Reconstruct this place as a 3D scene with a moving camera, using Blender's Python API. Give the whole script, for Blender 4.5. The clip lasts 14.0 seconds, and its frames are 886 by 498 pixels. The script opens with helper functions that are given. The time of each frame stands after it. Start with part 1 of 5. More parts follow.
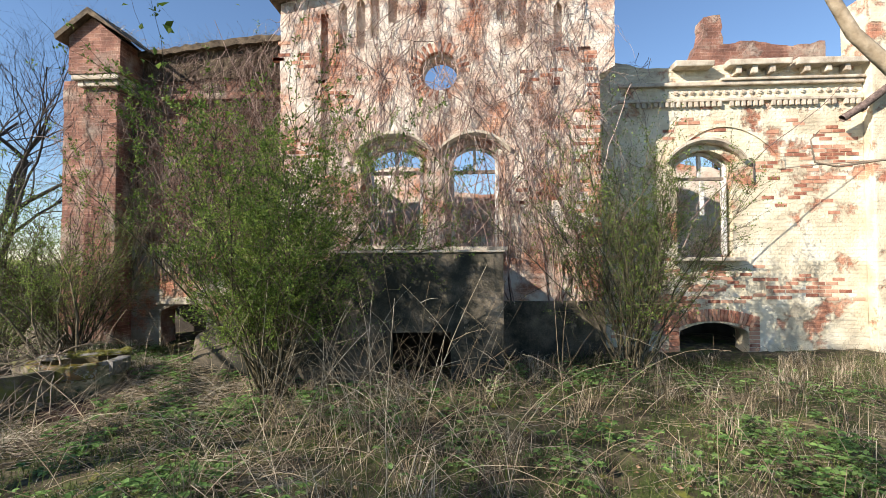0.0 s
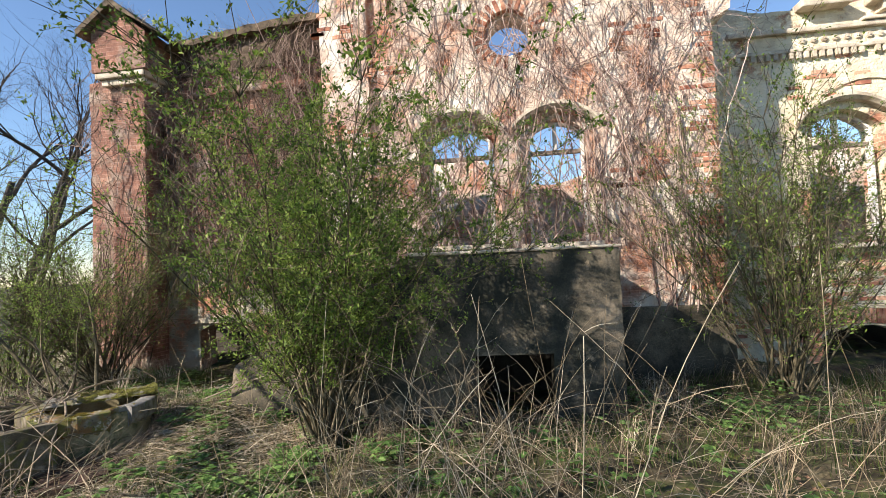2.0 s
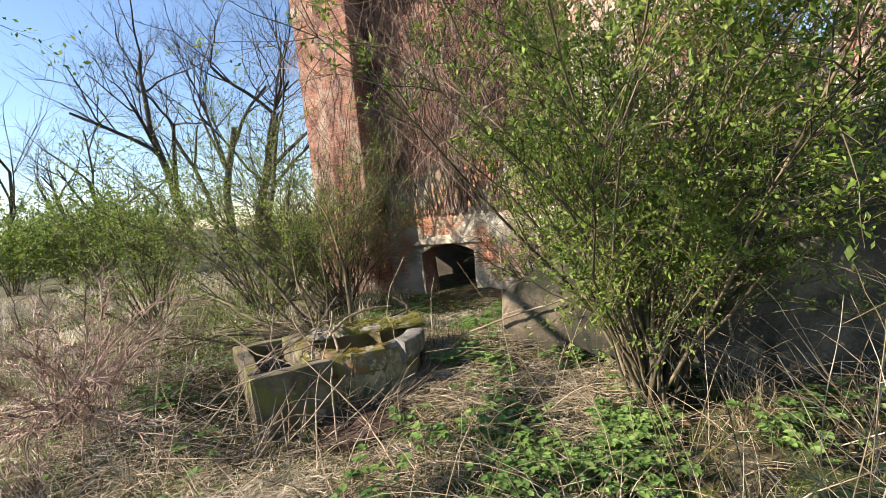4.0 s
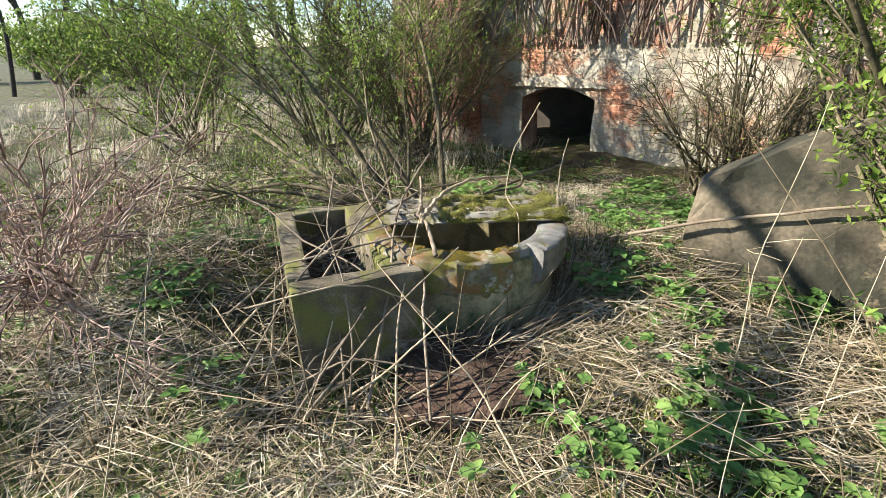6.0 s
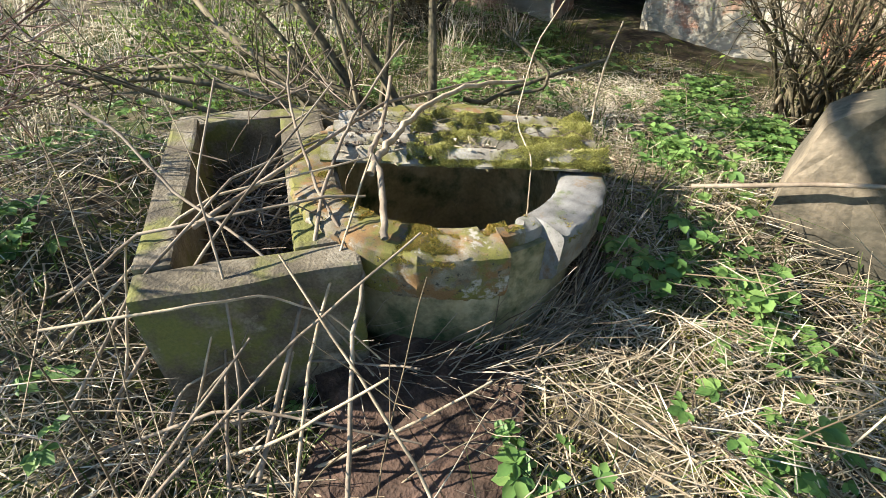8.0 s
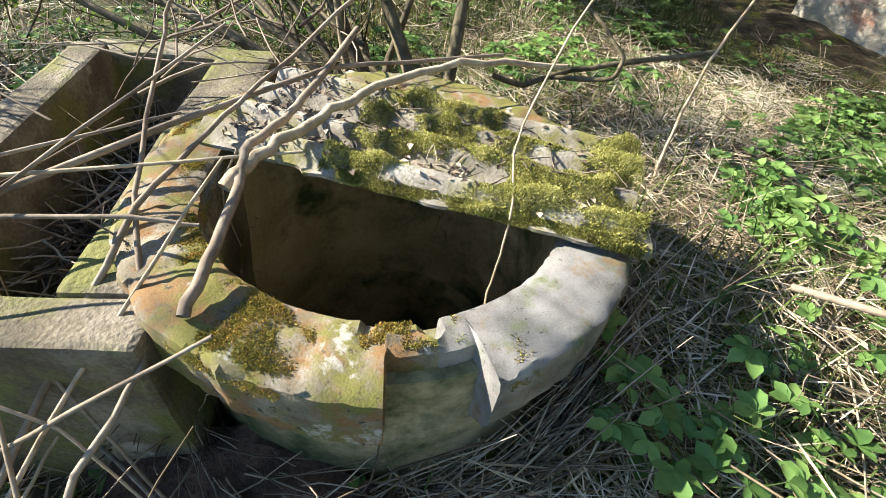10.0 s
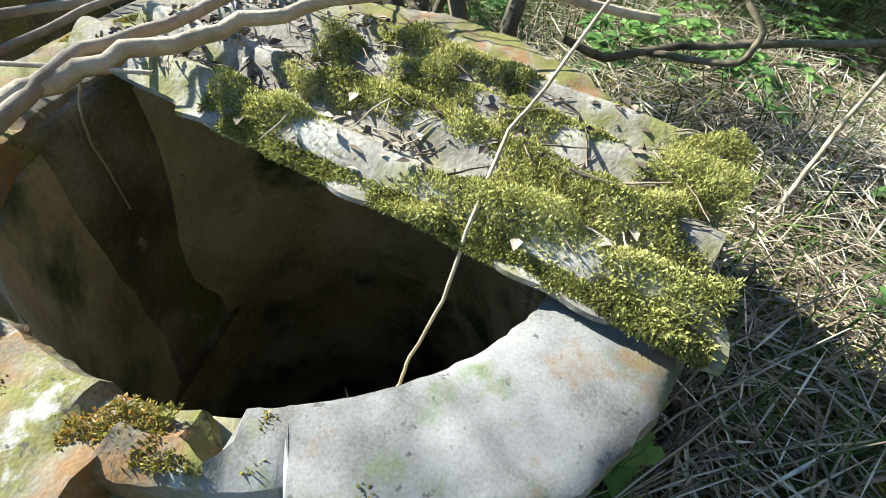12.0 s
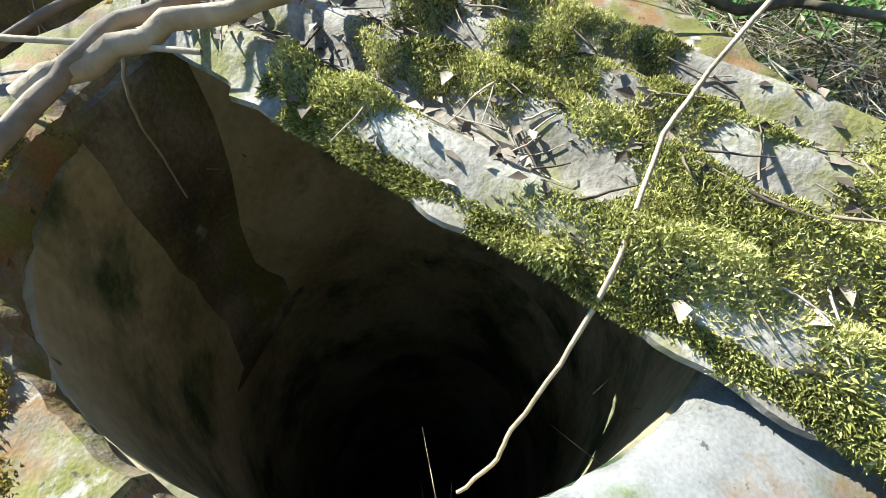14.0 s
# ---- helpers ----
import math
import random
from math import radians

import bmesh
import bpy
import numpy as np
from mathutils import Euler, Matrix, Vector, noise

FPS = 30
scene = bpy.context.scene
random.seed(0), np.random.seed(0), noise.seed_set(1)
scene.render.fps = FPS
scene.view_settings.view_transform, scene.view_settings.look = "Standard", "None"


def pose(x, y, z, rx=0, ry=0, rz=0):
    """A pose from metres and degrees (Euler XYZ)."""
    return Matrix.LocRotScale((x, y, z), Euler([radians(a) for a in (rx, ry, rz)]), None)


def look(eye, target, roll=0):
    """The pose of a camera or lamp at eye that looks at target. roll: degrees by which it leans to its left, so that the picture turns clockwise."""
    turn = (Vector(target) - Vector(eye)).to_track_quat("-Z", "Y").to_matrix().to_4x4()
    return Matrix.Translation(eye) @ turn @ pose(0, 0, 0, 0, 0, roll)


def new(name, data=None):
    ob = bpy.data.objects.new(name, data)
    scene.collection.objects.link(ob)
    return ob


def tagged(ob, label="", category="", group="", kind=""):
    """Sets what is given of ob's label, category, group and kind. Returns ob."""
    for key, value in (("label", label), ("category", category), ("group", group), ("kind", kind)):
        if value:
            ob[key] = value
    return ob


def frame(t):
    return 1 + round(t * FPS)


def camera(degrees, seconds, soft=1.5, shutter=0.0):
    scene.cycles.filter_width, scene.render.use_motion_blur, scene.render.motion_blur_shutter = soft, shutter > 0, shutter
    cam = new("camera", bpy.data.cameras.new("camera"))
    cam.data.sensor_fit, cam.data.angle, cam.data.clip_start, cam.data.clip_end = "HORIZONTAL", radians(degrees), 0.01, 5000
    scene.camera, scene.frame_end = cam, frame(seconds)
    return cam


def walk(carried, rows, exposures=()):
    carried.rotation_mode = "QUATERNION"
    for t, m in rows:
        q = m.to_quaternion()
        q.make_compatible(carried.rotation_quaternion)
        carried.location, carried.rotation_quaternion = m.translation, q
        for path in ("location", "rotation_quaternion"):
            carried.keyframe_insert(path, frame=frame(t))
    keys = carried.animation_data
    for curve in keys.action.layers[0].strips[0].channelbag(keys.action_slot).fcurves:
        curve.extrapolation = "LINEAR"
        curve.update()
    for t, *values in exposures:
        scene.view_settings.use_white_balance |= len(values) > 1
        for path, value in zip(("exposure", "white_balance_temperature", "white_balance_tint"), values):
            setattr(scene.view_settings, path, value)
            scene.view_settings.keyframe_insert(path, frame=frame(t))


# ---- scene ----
cam = camera(84.7, 14.0, soft=0.8)
PATH = [
    (0, (0.084, -0.043, 1.45), (0.064, 1.956, 1.508), -0.2),
    (0.5, (-0.033, 0.309, 1.449), (-0.073, 2.308, 1.504), -0.2),
    (1, (-0.14, 0.741, 1.428), (-0.23, 2.738, 1.485), -0.5),
    (1.5, (-0.312, 1.112, 1.424), (-0.508, 3.102, 1.485), -1.8),
    (2, (-0.559, 1.468, 1.47), (-0.735, 3.459, 1.542), -2.6),
    (2.5, (-0.826, 1.852, 1.456), (-1.068, 3.836, 1.544), -2.7),
    (3, (-1.223, 2.17, 1.419), (-1.613, 4.131, 1.494), -4.3),
    (3.5, (-1.72, 2.434, 1.377), (-2.318, 4.341, 1.297), -6.1),
    (4, (-2.144, 2.73, 1.291), (-2.981, 4.537, 1.103), -6.2),
    (4.2, (-2.299, 2.819, 1.317), (-3.22, 4.574, 1.05), -5.2),
    (6.3, (-3.395, 4.071, 1.141), (-4.362, 5.596, 0.281), -0.6),
    (6.5, (-3.442, 4.137, 1.146), (-4.38, 5.648, 0.231), -0.0),
    (7, (-3.532, 4.369, 1.092), (-4.406, 5.855, 0.078), 2.2),
    (7.2, (-3.562, 4.486, 1.083), (-4.444, 5.937, 0.026), 2.9),
    (9.3, (-3.822, 5.224, 1.013), (-4.751, 6.287, -0.404), 0.3),
    (9.5, (-3.799, 5.319, 0.99), (-4.804, 6.334, -0.41), 2.2),
    (10, (-3.834, 5.555, 0.915), (-4.85, 6.563, -0.482), 7.6),
    (10.5, (-3.883, 5.747, 0.82), (-4.828, 6.713, -0.654), 11.7),
    (11, (-3.896, 5.851, 0.736), (-4.946, 6.695, -0.742), 9.5),
    (11.5, (-3.884, 5.937, 0.707), (-5.204, 6.495, -0.688), 2.8),
    (12, (-3.962, 5.964, 0.673), (-5.155, 6.649, -0.779), 7.7),
    (12.5, (-4.004, 5.962, 0.655), (-5.168, 6.634, -0.826), 8.3),
    (13, (-4.039, 5.979, 0.647), (-5.218, 6.604, -0.843), 6.4),
    (13.5, (-4.074, 5.979, 0.634), (-5.264, 6.533, -0.875), 5.0),
    (14, (-4.125, 5.976, 0.622), (-5.258, 6.401, -0.97), 3.0),
]
walk(cam, [(t, look(eye, target, roll)) for t, eye, target, roll in PATH], exposures=((0, 0.9, 6700, 13), (2.5, 1.15, 6850, 14), (4.2, 1.4, 7200, 16), (6.5, 1.58, 6600, 7), (9.5, 1.9, 6700, 9), (11, 1.98, 6250, 6), (13, 1.95, 5800, 2), (14, 1.95, 5800, 2)))



# world and sun: low spring sun from the left, clear blue sky
SUN_WAY = Vector((1.45, 1.0, -1.02)).normalized()
world = bpy.data.worlds.new("sky")
scene.world = world
world.use_nodes = True
wn = world.node_tree
sky = wn.nodes.new("ShaderNodeTexSky")
sky.sky_type = "NISHITA"
sky.sun_disc = False
sky.sun_elevation = radians(30)
sky.sun_rotation = radians(235)
sky.air_density, sky.dust_density, sky.ozone_density = 1.1, 0.0, 5.0
wn.links.new(sky.outputs["Color"], wn.nodes["Background"].inputs["Color"])
wn.nodes["Background"].inputs["Strength"].default_value = 0.095
sun = new("sun", bpy.data.lights.new("sun", "SUN"))
sun.data.energy, sun.data.angle, sun.data.color = 5.0, radians(0.5), (1.0, 0.93, 0.82)
sun.matrix_world = look((0, 0, 0), SUN_WAY)

# ---- mesh and material helpers ----
rng = np.random.default_rng(7)


def material(name, ramp, scale=6.0, rough=0.9, bump=0.3, fine=60.0, island=0.0, obj_random=0.0, spots=None, spot_scale=1.5, spot_at=(0.5, 0.6), spec=0.3, metal=0.0, through_light=0.0):
    """A surface with noise colour at two scales, bump, and optional patches of a second colour."""
    m = bpy.data.materials.new(name)
    m.use_nodes = True
    t = m.node_tree
    n, l = t.nodes, t.links
    b = n["Principled BSDF"]
    geo = n.new("ShaderNodeNewGeometry")
    co = n.new("ShaderNodeTexCoord")
    big = n.new("ShaderNodeTexNoise")
    big.inputs["Scale"].default_value, big.inputs["Detail"].default_value = scale, 6
    l.new(geo.outputs["Position"], big.inputs["Vector"])
    small = n.new("ShaderNodeTexNoise")
    small.inputs["Scale"].default_value, small.inputs["Detail"].default_value = fine, 4
    l.new(geo.outputs["Position"], small.inputs["Vector"])
    mix = n.new("ShaderNodeMath")
    mix.operation = "MULTIPLY_ADD"
    mix.inputs[1].default_value, mix.inputs[2].default_value = 0.35, -0.17
    l.new(small.outputs["Fac"], mix.inputs[0])
    add = n.new("ShaderNodeMath")
    add.operation = "ADD"
    l.new(mix.outputs[0], add.inputs[0])
    l.new(big.outputs["Fac"], add.inputs[1])
    out = add
    for amount, source in ((island, geo.outputs["Random Per Island"]), (obj_random, n.new("ShaderNodeObjectInfo").outputs["Random"])):
        if amount:
            more = n.new("ShaderNodeMath")
            more.operation = "MULTIPLY_ADD"
            more.inputs[1].default_value = amount
            l.new(source, more.inputs[0])
            shift = n.new("ShaderNodeMath")
            shift.operation = "SUBTRACT"
            shift.inputs[1].default_value = amount / 2
            l.new(out.outputs[0], more.inputs[2])
            l.new(more.outputs[0], shift.inputs[0])
            out = shift
    r = n.new("ShaderNodeValToRGB")
    while len(r.color_ramp.elements) < len(ramp):
        r.color_ramp.elements.new(0.5)
    for e, (p, c) in zip(r.color_ramp.elements, ramp):
        e.position, e.color = p, (*c, 1)
    l.new(out.outputs[0], r.inputs["Fac"])
    colour = r.outputs["Color"]
    height = out.outputs[0]
    for k, (c1, c2, sc, lo, hi) in enumerate(spots or ()):
        sp = n.new("ShaderNodeTexNoise")
        sp.inputs["Scale"].default_value, sp.inputs["Detail"].default_value, sp.inputs["Roughness"].default_value = sc, 8, 0.65
        off = n.new("ShaderNodeVectorMath")
        off.inputs[1].default_value = (7.3 * k + 1, 3.1 * k, 5.7 * k)
        l.new(geo.outputs["Position"], off.inputs[0])
        l.new(off.outputs[0], sp.inputs["Vector"])
        mr = n.new("ShaderNodeMapRange")
        mr.inputs["From Min"].default_value, mr.inputs["From Max"].default_value = lo, hi
        l.new(sp.outputs["Fac"], mr.inputs["Value"])
        cm = n.new("ShaderNodeMix")
        cm.data_type = "RGBA"
        cm.inputs[6].default_value, cm.inputs[7].default_value = (*c1, 1), (*c2, 1)
        l.new(small.outputs["Fac"], cm.inputs[0])
        top = n.new("ShaderNodeMix")
        top.data_type = "RGBA"
        l.new(mr.outputs[0], top.inputs[0])
        l.new(colour, top.inputs[6])
        l.new(cm.outputs[2], top.inputs[7])
        colour = top.outputs[2]
    l.new(colour, b.inputs["Base Color"])
    b.inputs["Roughness"].default_value, b.inputs["Metallic"].default_value = rough, metal
    b.inputs["Specular IOR Level"].default_value = spec
    if bump:
        bp = n.new("ShaderNodeBump")
        bp.inputs["Strength"].default_value, bp.inputs["Distance"].default_value = bump, 0.02
        l.new(height, bp.inputs["Height"])
        l.new(bp.outputs["Normal"], b.inputs["Normal"])
    if through_light:
        tl = n.new("ShaderNodeBsdfTranslucent")
        l.new(colour, tl.inputs["Color"])
        ms = n.new("ShaderNodeMixShader")
        ms.inputs[0].default_value = through_light
        l.new(b.outputs[0], ms.inputs[1])
        l.new(tl.outputs[0], ms.inputs[2])
        l.new(ms.outputs[0], n["Material Output"].inputs["Surface"])
    return m


def wall_material(name, cover, lo, hi, plaster, bricks, tint=()):
    """Old brickwork with courses, under plaster that has come off in patches; cover shifts how much plaster is left."""
    m = material(name, bricks, scale=3.0, rough=0.92, bump=0.0, fine=45)
    t = m.node_tree
    n, l = t.nodes, t.links
    b = n["Principled BSDF"]
    old = b.inputs["Base Color"].links[0].from_socket
    co = n.new("ShaderNodeTexCoord")
    sep = n.new("ShaderNodeSeparateXYZ")
    l.new(co.outputs["Object"], sep.inputs[0])
    uv = n.new("ShaderNodeCombineXYZ")
    along = n.new("ShaderNodeMath")
    l.new(sep.outputs["X"], along.inputs[0])
    l.new(sep.outputs["Y"], along.inputs[1])
    l.new(along.outputs[0], uv.inputs["X"])
    l.new(sep.outputs["Z"], uv.inputs["Y"])
    warp = n.new("ShaderNodeTexNoise")
    warp.inputs["Scale"].default_value = 2.2
    l.new(uv.outputs[0], warp.inputs["Vector"])
    wadd = n.new("ShaderNodeVectorMath")
    wadd.operation = "MULTIPLY_ADD"
    wadd.inputs[1].default_value = (0.03, 0.03, 0.03)
    l.new(warp.outputs["Color"], wadd.inputs[0])
    l.new(uv.outputs[0], wadd.inputs[2])
    br = n.new("ShaderNodeTexBrick")
    br.inputs["Scale"].default_value = 1.0
    br.inputs["Brick Width"].default_value, br.inputs["Row Height"].default_value, br.inputs["Mortar Size"].default_value = 0.25, 0.077, 0.006
    br.inputs["Color1"].default_value, br.inputs["Color2"].default_value, br.inputs["Mortar"].default_value = (0.8, 0.8, 0.8, 1), (1.25, 1.2, 1.15, 1), (1.5, 1.7, 1.8, 1)
    l.new(wadd.outputs[0], br.inputs["Vector"])
    mul = n.new("ShaderNodeMix")
    mul.data_type, mul.blend_type = "RGBA", "MULTIPLY"
    mul.inputs[0].default_value = 1.0
    l.new(old, mul.inputs[6])
    l.new(br.outputs["Color"], mul.inputs[7])
    patch = n.new("ShaderNodeTexNoise")
    patch.inputs["Scale"].default_value, patch.inputs["Detail"].default_value, patch.inputs["Roughness"].default_value = 1.1, 10, 0.68
    l.new(co.outputs["Object"], patch.inputs["Vector"])
    keep = n.new("ShaderNodeMapRange")
    keep.inputs["From Min"].default_value, keep.inputs["From Max"].default_value = lo, hi
    l.new(patch.outputs["Fac"], keep.inputs["Value"])
    tone = n.new("ShaderNodeTexNoise")
    tone.inputs["Scale"].default_value, tone.inputs["Detail"].default_value = 2.4, 9
    l.new(co.outputs["Object"], tone.inputs["Vector"])
    pr = n.new("ShaderNodeValToRGB")
    while len(pr.color_ramp.elements) < len(plaster):
        pr.color_ramp.elements.new(0.5)
    for e, (p, c) in zip(pr.color_ramp.elements, plaster):
        e.position, e.color = p, (*c, 1)
    l.new(tone.outputs["Fac"], pr.inputs["Fac"])
    mixc = n.new("ShaderNodeMix")
    mixc.data_type = "RGBA"
    l.new(keep.outputs[0], mixc.inputs[0])
    l.new(mul.outputs[2], mixc.inputs[6])
    l.new(pr.outputs["Color"], mixc.inputs[7])
    l.new(mixc.outputs[2], b.inputs["Base Color"])
    grain = n.new("ShaderNodeTexNoise")
    grain.inputs["Scale"].default_value, grain.inputs["Detail"].default_value = 28, 6
    l.new(co.outputs["Object"], grain.inputs["Vector"])
    h1 = n.new("ShaderNodeMath")
    h1.operation = "MULTIPLY_ADD"
    h1.inputs[1].default_value = 1.2
    l.new(keep.outputs[0], h1.inputs[0])
    l.new(grain.outputs["Fac"], h1.inputs[2])
    inv = n.new("ShaderNodeMath")
    inv.operation = "MULTIPLY_ADD"
    inv.inputs[1].default_value = -0.7
    l.new(br.outputs["Fac"], inv.inputs[0])
    l.new(h1.outputs[0], inv.inputs[2])
    bp = n.new("ShaderNodeBump")
    bp.inputs["Strength"].default_value, bp.inputs["Distance"].default_value = 0.9, 0.025
    l.new(inv.outputs[0], bp.inputs["Height"])
    l.new(bp.outputs["Normal"], b.inputs["Normal"])
    return m


def mesh_of(name, verts, faces, mat, smooth=False):
    """verts (n, 3); faces: a list of index arrays, each (k, 3) or (k, 4)."""
    me = bpy.data.meshes.new(name)
    verts = np.asarray(verts, dtype=np.float32)
    loops = np.concatenate([np.asarray(f).ravel() for f in faces]) if faces else np.zeros(0, int)
    sizes = np.concatenate([np.full(len(f), np.asarray(f).shape[1]) for f in faces])
    starts = np.concatenate([[0], np.cumsum(sizes)[:-1]])
    me.vertices.add(len(verts))
    me.vertices.foreach_set("co", verts.ravel())
    me.loops.add(len(loops))
    me.loops.foreach_set("vertex_index", loops.astype(np.int32))
    me.polygons.add(len(sizes))
    me.polygons.foreach_set("loop_start", starts.astype(np.int32))
    if smooth:
        me.polygons.foreach_set("use_smooth", np.ones(len(sizes), dtype=bool))
    me.materials.append(mat)
    me.update(calc_edges=True)
    return me


class Heap:
    """Gathers tubes, leaves and blades into one mesh."""

    def __init__(self):
        self.v, self.q, self.t, self.n = [], [], [], 0

    def tube(self, pts, r0, r1, sides=3):
        pts = np.asarray(pts, float)
        k = len(pts)
        d = np.gradient(pts, axis=0)
        d /= np.linalg.norm(d, axis=1)[:, None] + 1e-9
        ref = np.array([0.31, 0.87, 0.38]) if abs(d[0] @ np.array([0.31, 0.87, 0.38])) < 0.9 else np.array([0.9, 0.1, 0.4])
        a = np.cross(d, ref)
        a /= np.linalg.norm(a, axis=1)[:, None] + 1e-9
        b = np.cross(d, a)
        rad = np.linspace(r0, r1, k)[:, None, None]
        ang = np.arange(sides) * 2 * np.pi / sides
        ring = pts[:, None, :] + rad * (np.cos(ang)[None, :, None] * a[:, None, :] + np.sin(ang)[None, :, None] * b[:, None, :])
        i = np.arange(k - 1)[:, None] * sides
        j = np.arange(sides)[None, :]
        j2 = (j + 1) % sides
        quads = np.stack([i + j, i + j2, i + sides + j2, i + sides + j], -1).reshape(-1, 4) + self.n
        self.v.append(ring.reshape(-1, 3))
        self.q.append(quads)
        self.n += k * sides

    def leaves(self, base, way, up, length, width, fold=0.25):
        """Folded leaves, two triangles each."""
        base, way, up = (np.asarray(x, float) for x in (base, way, up))
        way = way / (np.linalg.norm(way, axis=1)[:, None] + 1e-9)
        side = np.cross(way, up)
        side /= np.linalg.norm(side, axis=1)[:, None] + 1e-9
        nor = np.cross(side, way)
        ln, wd = np.asarray(length)[:, None], np.asarray(width)[:, None]
        mid = base + way * ln * 0.45
        v = np.stack([base, mid + side * wd / 2 + nor * wd * fold, base + way * ln, mid - side * wd / 2 + nor * wd * fold], 1)
        k = len(base)
        i = np.arange(k)[:, None] * 4 + self.n
        self.t.append(np.concatenate([i + np.array([[0, 1, 2]]), i + np.array([[0, 2, 3]])]))
        self.v.append(v.reshape(-1, 3))
        self.n += 4 * k

    def ovals(self, base, way, up, length, width, fold=0.12):
        """Rounded leaflets, a quad on each side of the midrib."""
        base, way, up = (np.asarray(x, float) for x in (base, way, up))
        way = way / (np.linalg.norm(way, axis=1)[:, None] + 1e-9)
        side = np.cross(way, up)
        side /= np.linalg.norm(side, axis=1)[:, None] + 1e-9
        nor = np.cross(side, way)
        ln, wd = np.asarray(length)[:, None], np.asarray(width)[:, None]
        low, high, lift = base + way * ln * 0.28, base + way * ln * 0.68, nor * wd * fold
        v = np.stack([base, low + side * wd * 0.42 + lift, high + side * wd * 0.46 + lift, base + way * ln - lift, high - side * wd * 0.46 + lift, low - side * wd * 0.42 + lift], 1)
        i = np.arange(len(base))[:, None] * 6 + self.n
        self.q.append(np.concatenate([i + np.array([[0, 1, 2, 3]]), i + np.array([[0, 3, 4, 5]])]))
        self.v.append(v.reshape(-1, 3))
        self.n += 6 * len(base)

    def blades(self, base, lean, height, width, droop=0.5):
        """Grass blades: a quad and a tip, bent over along lean."""
        base, lean = np.asarray(base, float), np.asarray(lean, float)
        h, w = np.asarray(height)[:, None], np.asarray(width)[:, None]
        side = np.stack([-lean[:, 1], lean[:, 0], 0 * lean[:, 0]], 1)
        side /= np.linalg.norm(side, axis=1)[:, None] + 1e-9
        up = np.array([[0, 0, 1.0]])
        mid = base + up * h * 0.6 + lean * h * 0.35
        tip = base + up * h * (1 - droop * 0.5) + lean * h * (0.6 + droop)
        v = np.stack([base - side * w / 2, base + side * w / 2, mid + side * w * 0.4, mid - side * w * 0.4, tip], 1)
        k = len(base)
        i = np.arange(k)[:, None] * 5 + self.n
        self.q.append(i + np.array([[0, 1, 2, 3]]))
        self.t.append(i + np.array([[3, 2, 4]]))
        self.v.append(v.reshape(-1, 3))
        self.n += 5 * k

    def done(self, name, mat, parent=None, label="", category="", kind="", smooth=False):
        faces = ([np.concatenate(self.q)] if self.q else []) + ([np.concatenate(self.t)] if self.t else [])
        ob = new(name, mesh_of(name, np.concatenate(self.v), faces, mat, smooth))
        if parent is not None:
            ob.parent = parent
        return tagged(ob, label, category, kind=kind)


def strand(p, way, length, n, wander, sag=0.0, r=rng):
    """A wandering line of n points."""
    pts = [np.array(p, float)]
    w = np.array(way, float)
    w /= np.linalg.norm(w)
    for _ in range(n - 1):
        w = w + r.normal(0, wander, 3) + np.array([0, 0, -sag])
        w /= np.linalg.norm(w)
        pts.append(pts[-1] + w * length / (n - 1))
    return np.array(pts)


def part(name, bm, mat, parent=None, label="", smooth=False):
    me = bpy.data.meshes.new(name)
    bmesh.ops.recalc_face_normals(bm, faces=bm.faces)
    bm.to_mesh(me)
    bm.free()
    me.materials.append(mat)
    if smooth:
        me.polygons.foreach_set("use_smooth", np.ones(len(me.polygons), dtype=bool))
        me.set_sharp_from_angle(angle=radians(32))
    ob = new(name, me)
    if parent is not None:
        ob.parent = parent
    if label:
        ob["label"] = label
    return ob


def box_bm(x0, x1, y0, y1, z0, z1, bevel=0.0, bm=None, jitter=0.0):
    own = bm is None
    bm = bm or bmesh.new()
    r = bmesh.ops.create_cube(bm, size=1)
    for v in r["verts"]:
        v.co = Vector((x0 + (v.co.x + 0.5) * (x1 - x0), y0 + (v.co.y + 0.5) * (y1 - y0), z0 + (v.co.z + 0.5) * (z1 - z0)))
        v.co += Vector([random.uniform(-jitter, jitter) for _ in range(3)])
    if bevel:
        es = {e for v in r["verts"] for e in v.link_edges}
        bmesh.ops.bevel(bm, geom=list(es), offset=bevel, segments=2, affect="EDGES", profile=0.6)
    return bm


def ragged(pts, step=0.12, amp=0.02, seed=0):
    """Cuts a contour into short uneven pieces."""
    rr = random.Random(seed)
    out = []
    for a, b in zip(pts, pts[1:] + pts[:1]):
        k = max(1, int(math.dist(a, b) / step))
        for i in range(k):
            s = i / k
            j = amp if i else 0
            out.append((a[0] + (b[0] - a[0]) * s + rr.uniform(-j, j), a[1] + (b[1] - a[1]) * s + rr.uniform(-j, j)))
    return out


def slab_bm(outer, holes, v0, v1):
    """An upright wall in the plane of u and z, from v0 to v1, with openings through it."""
    bm = bmesh.new()
    edges = []
    for loop in [outer] + holes:
        vs = [bm.verts.new((u, v0, z)) for u, z in loop]
        edges += [bm.edges.new((a, b)) for a, b in zip(vs, vs[1:] + vs[:1])]
    bmesh.ops.triangle_fill(bm, use_beauty=True, use_dissolve=False, edges=edges)
    r = bmesh.ops.extrude_face_region(bm, geom=bm.faces[:])
    bmesh.ops.translate(bm, vec=(0, v1 - v0, 0), verts=[g for g in r["geom"] if isinstance(g, bmesh.types.BMVert)])
    return bm


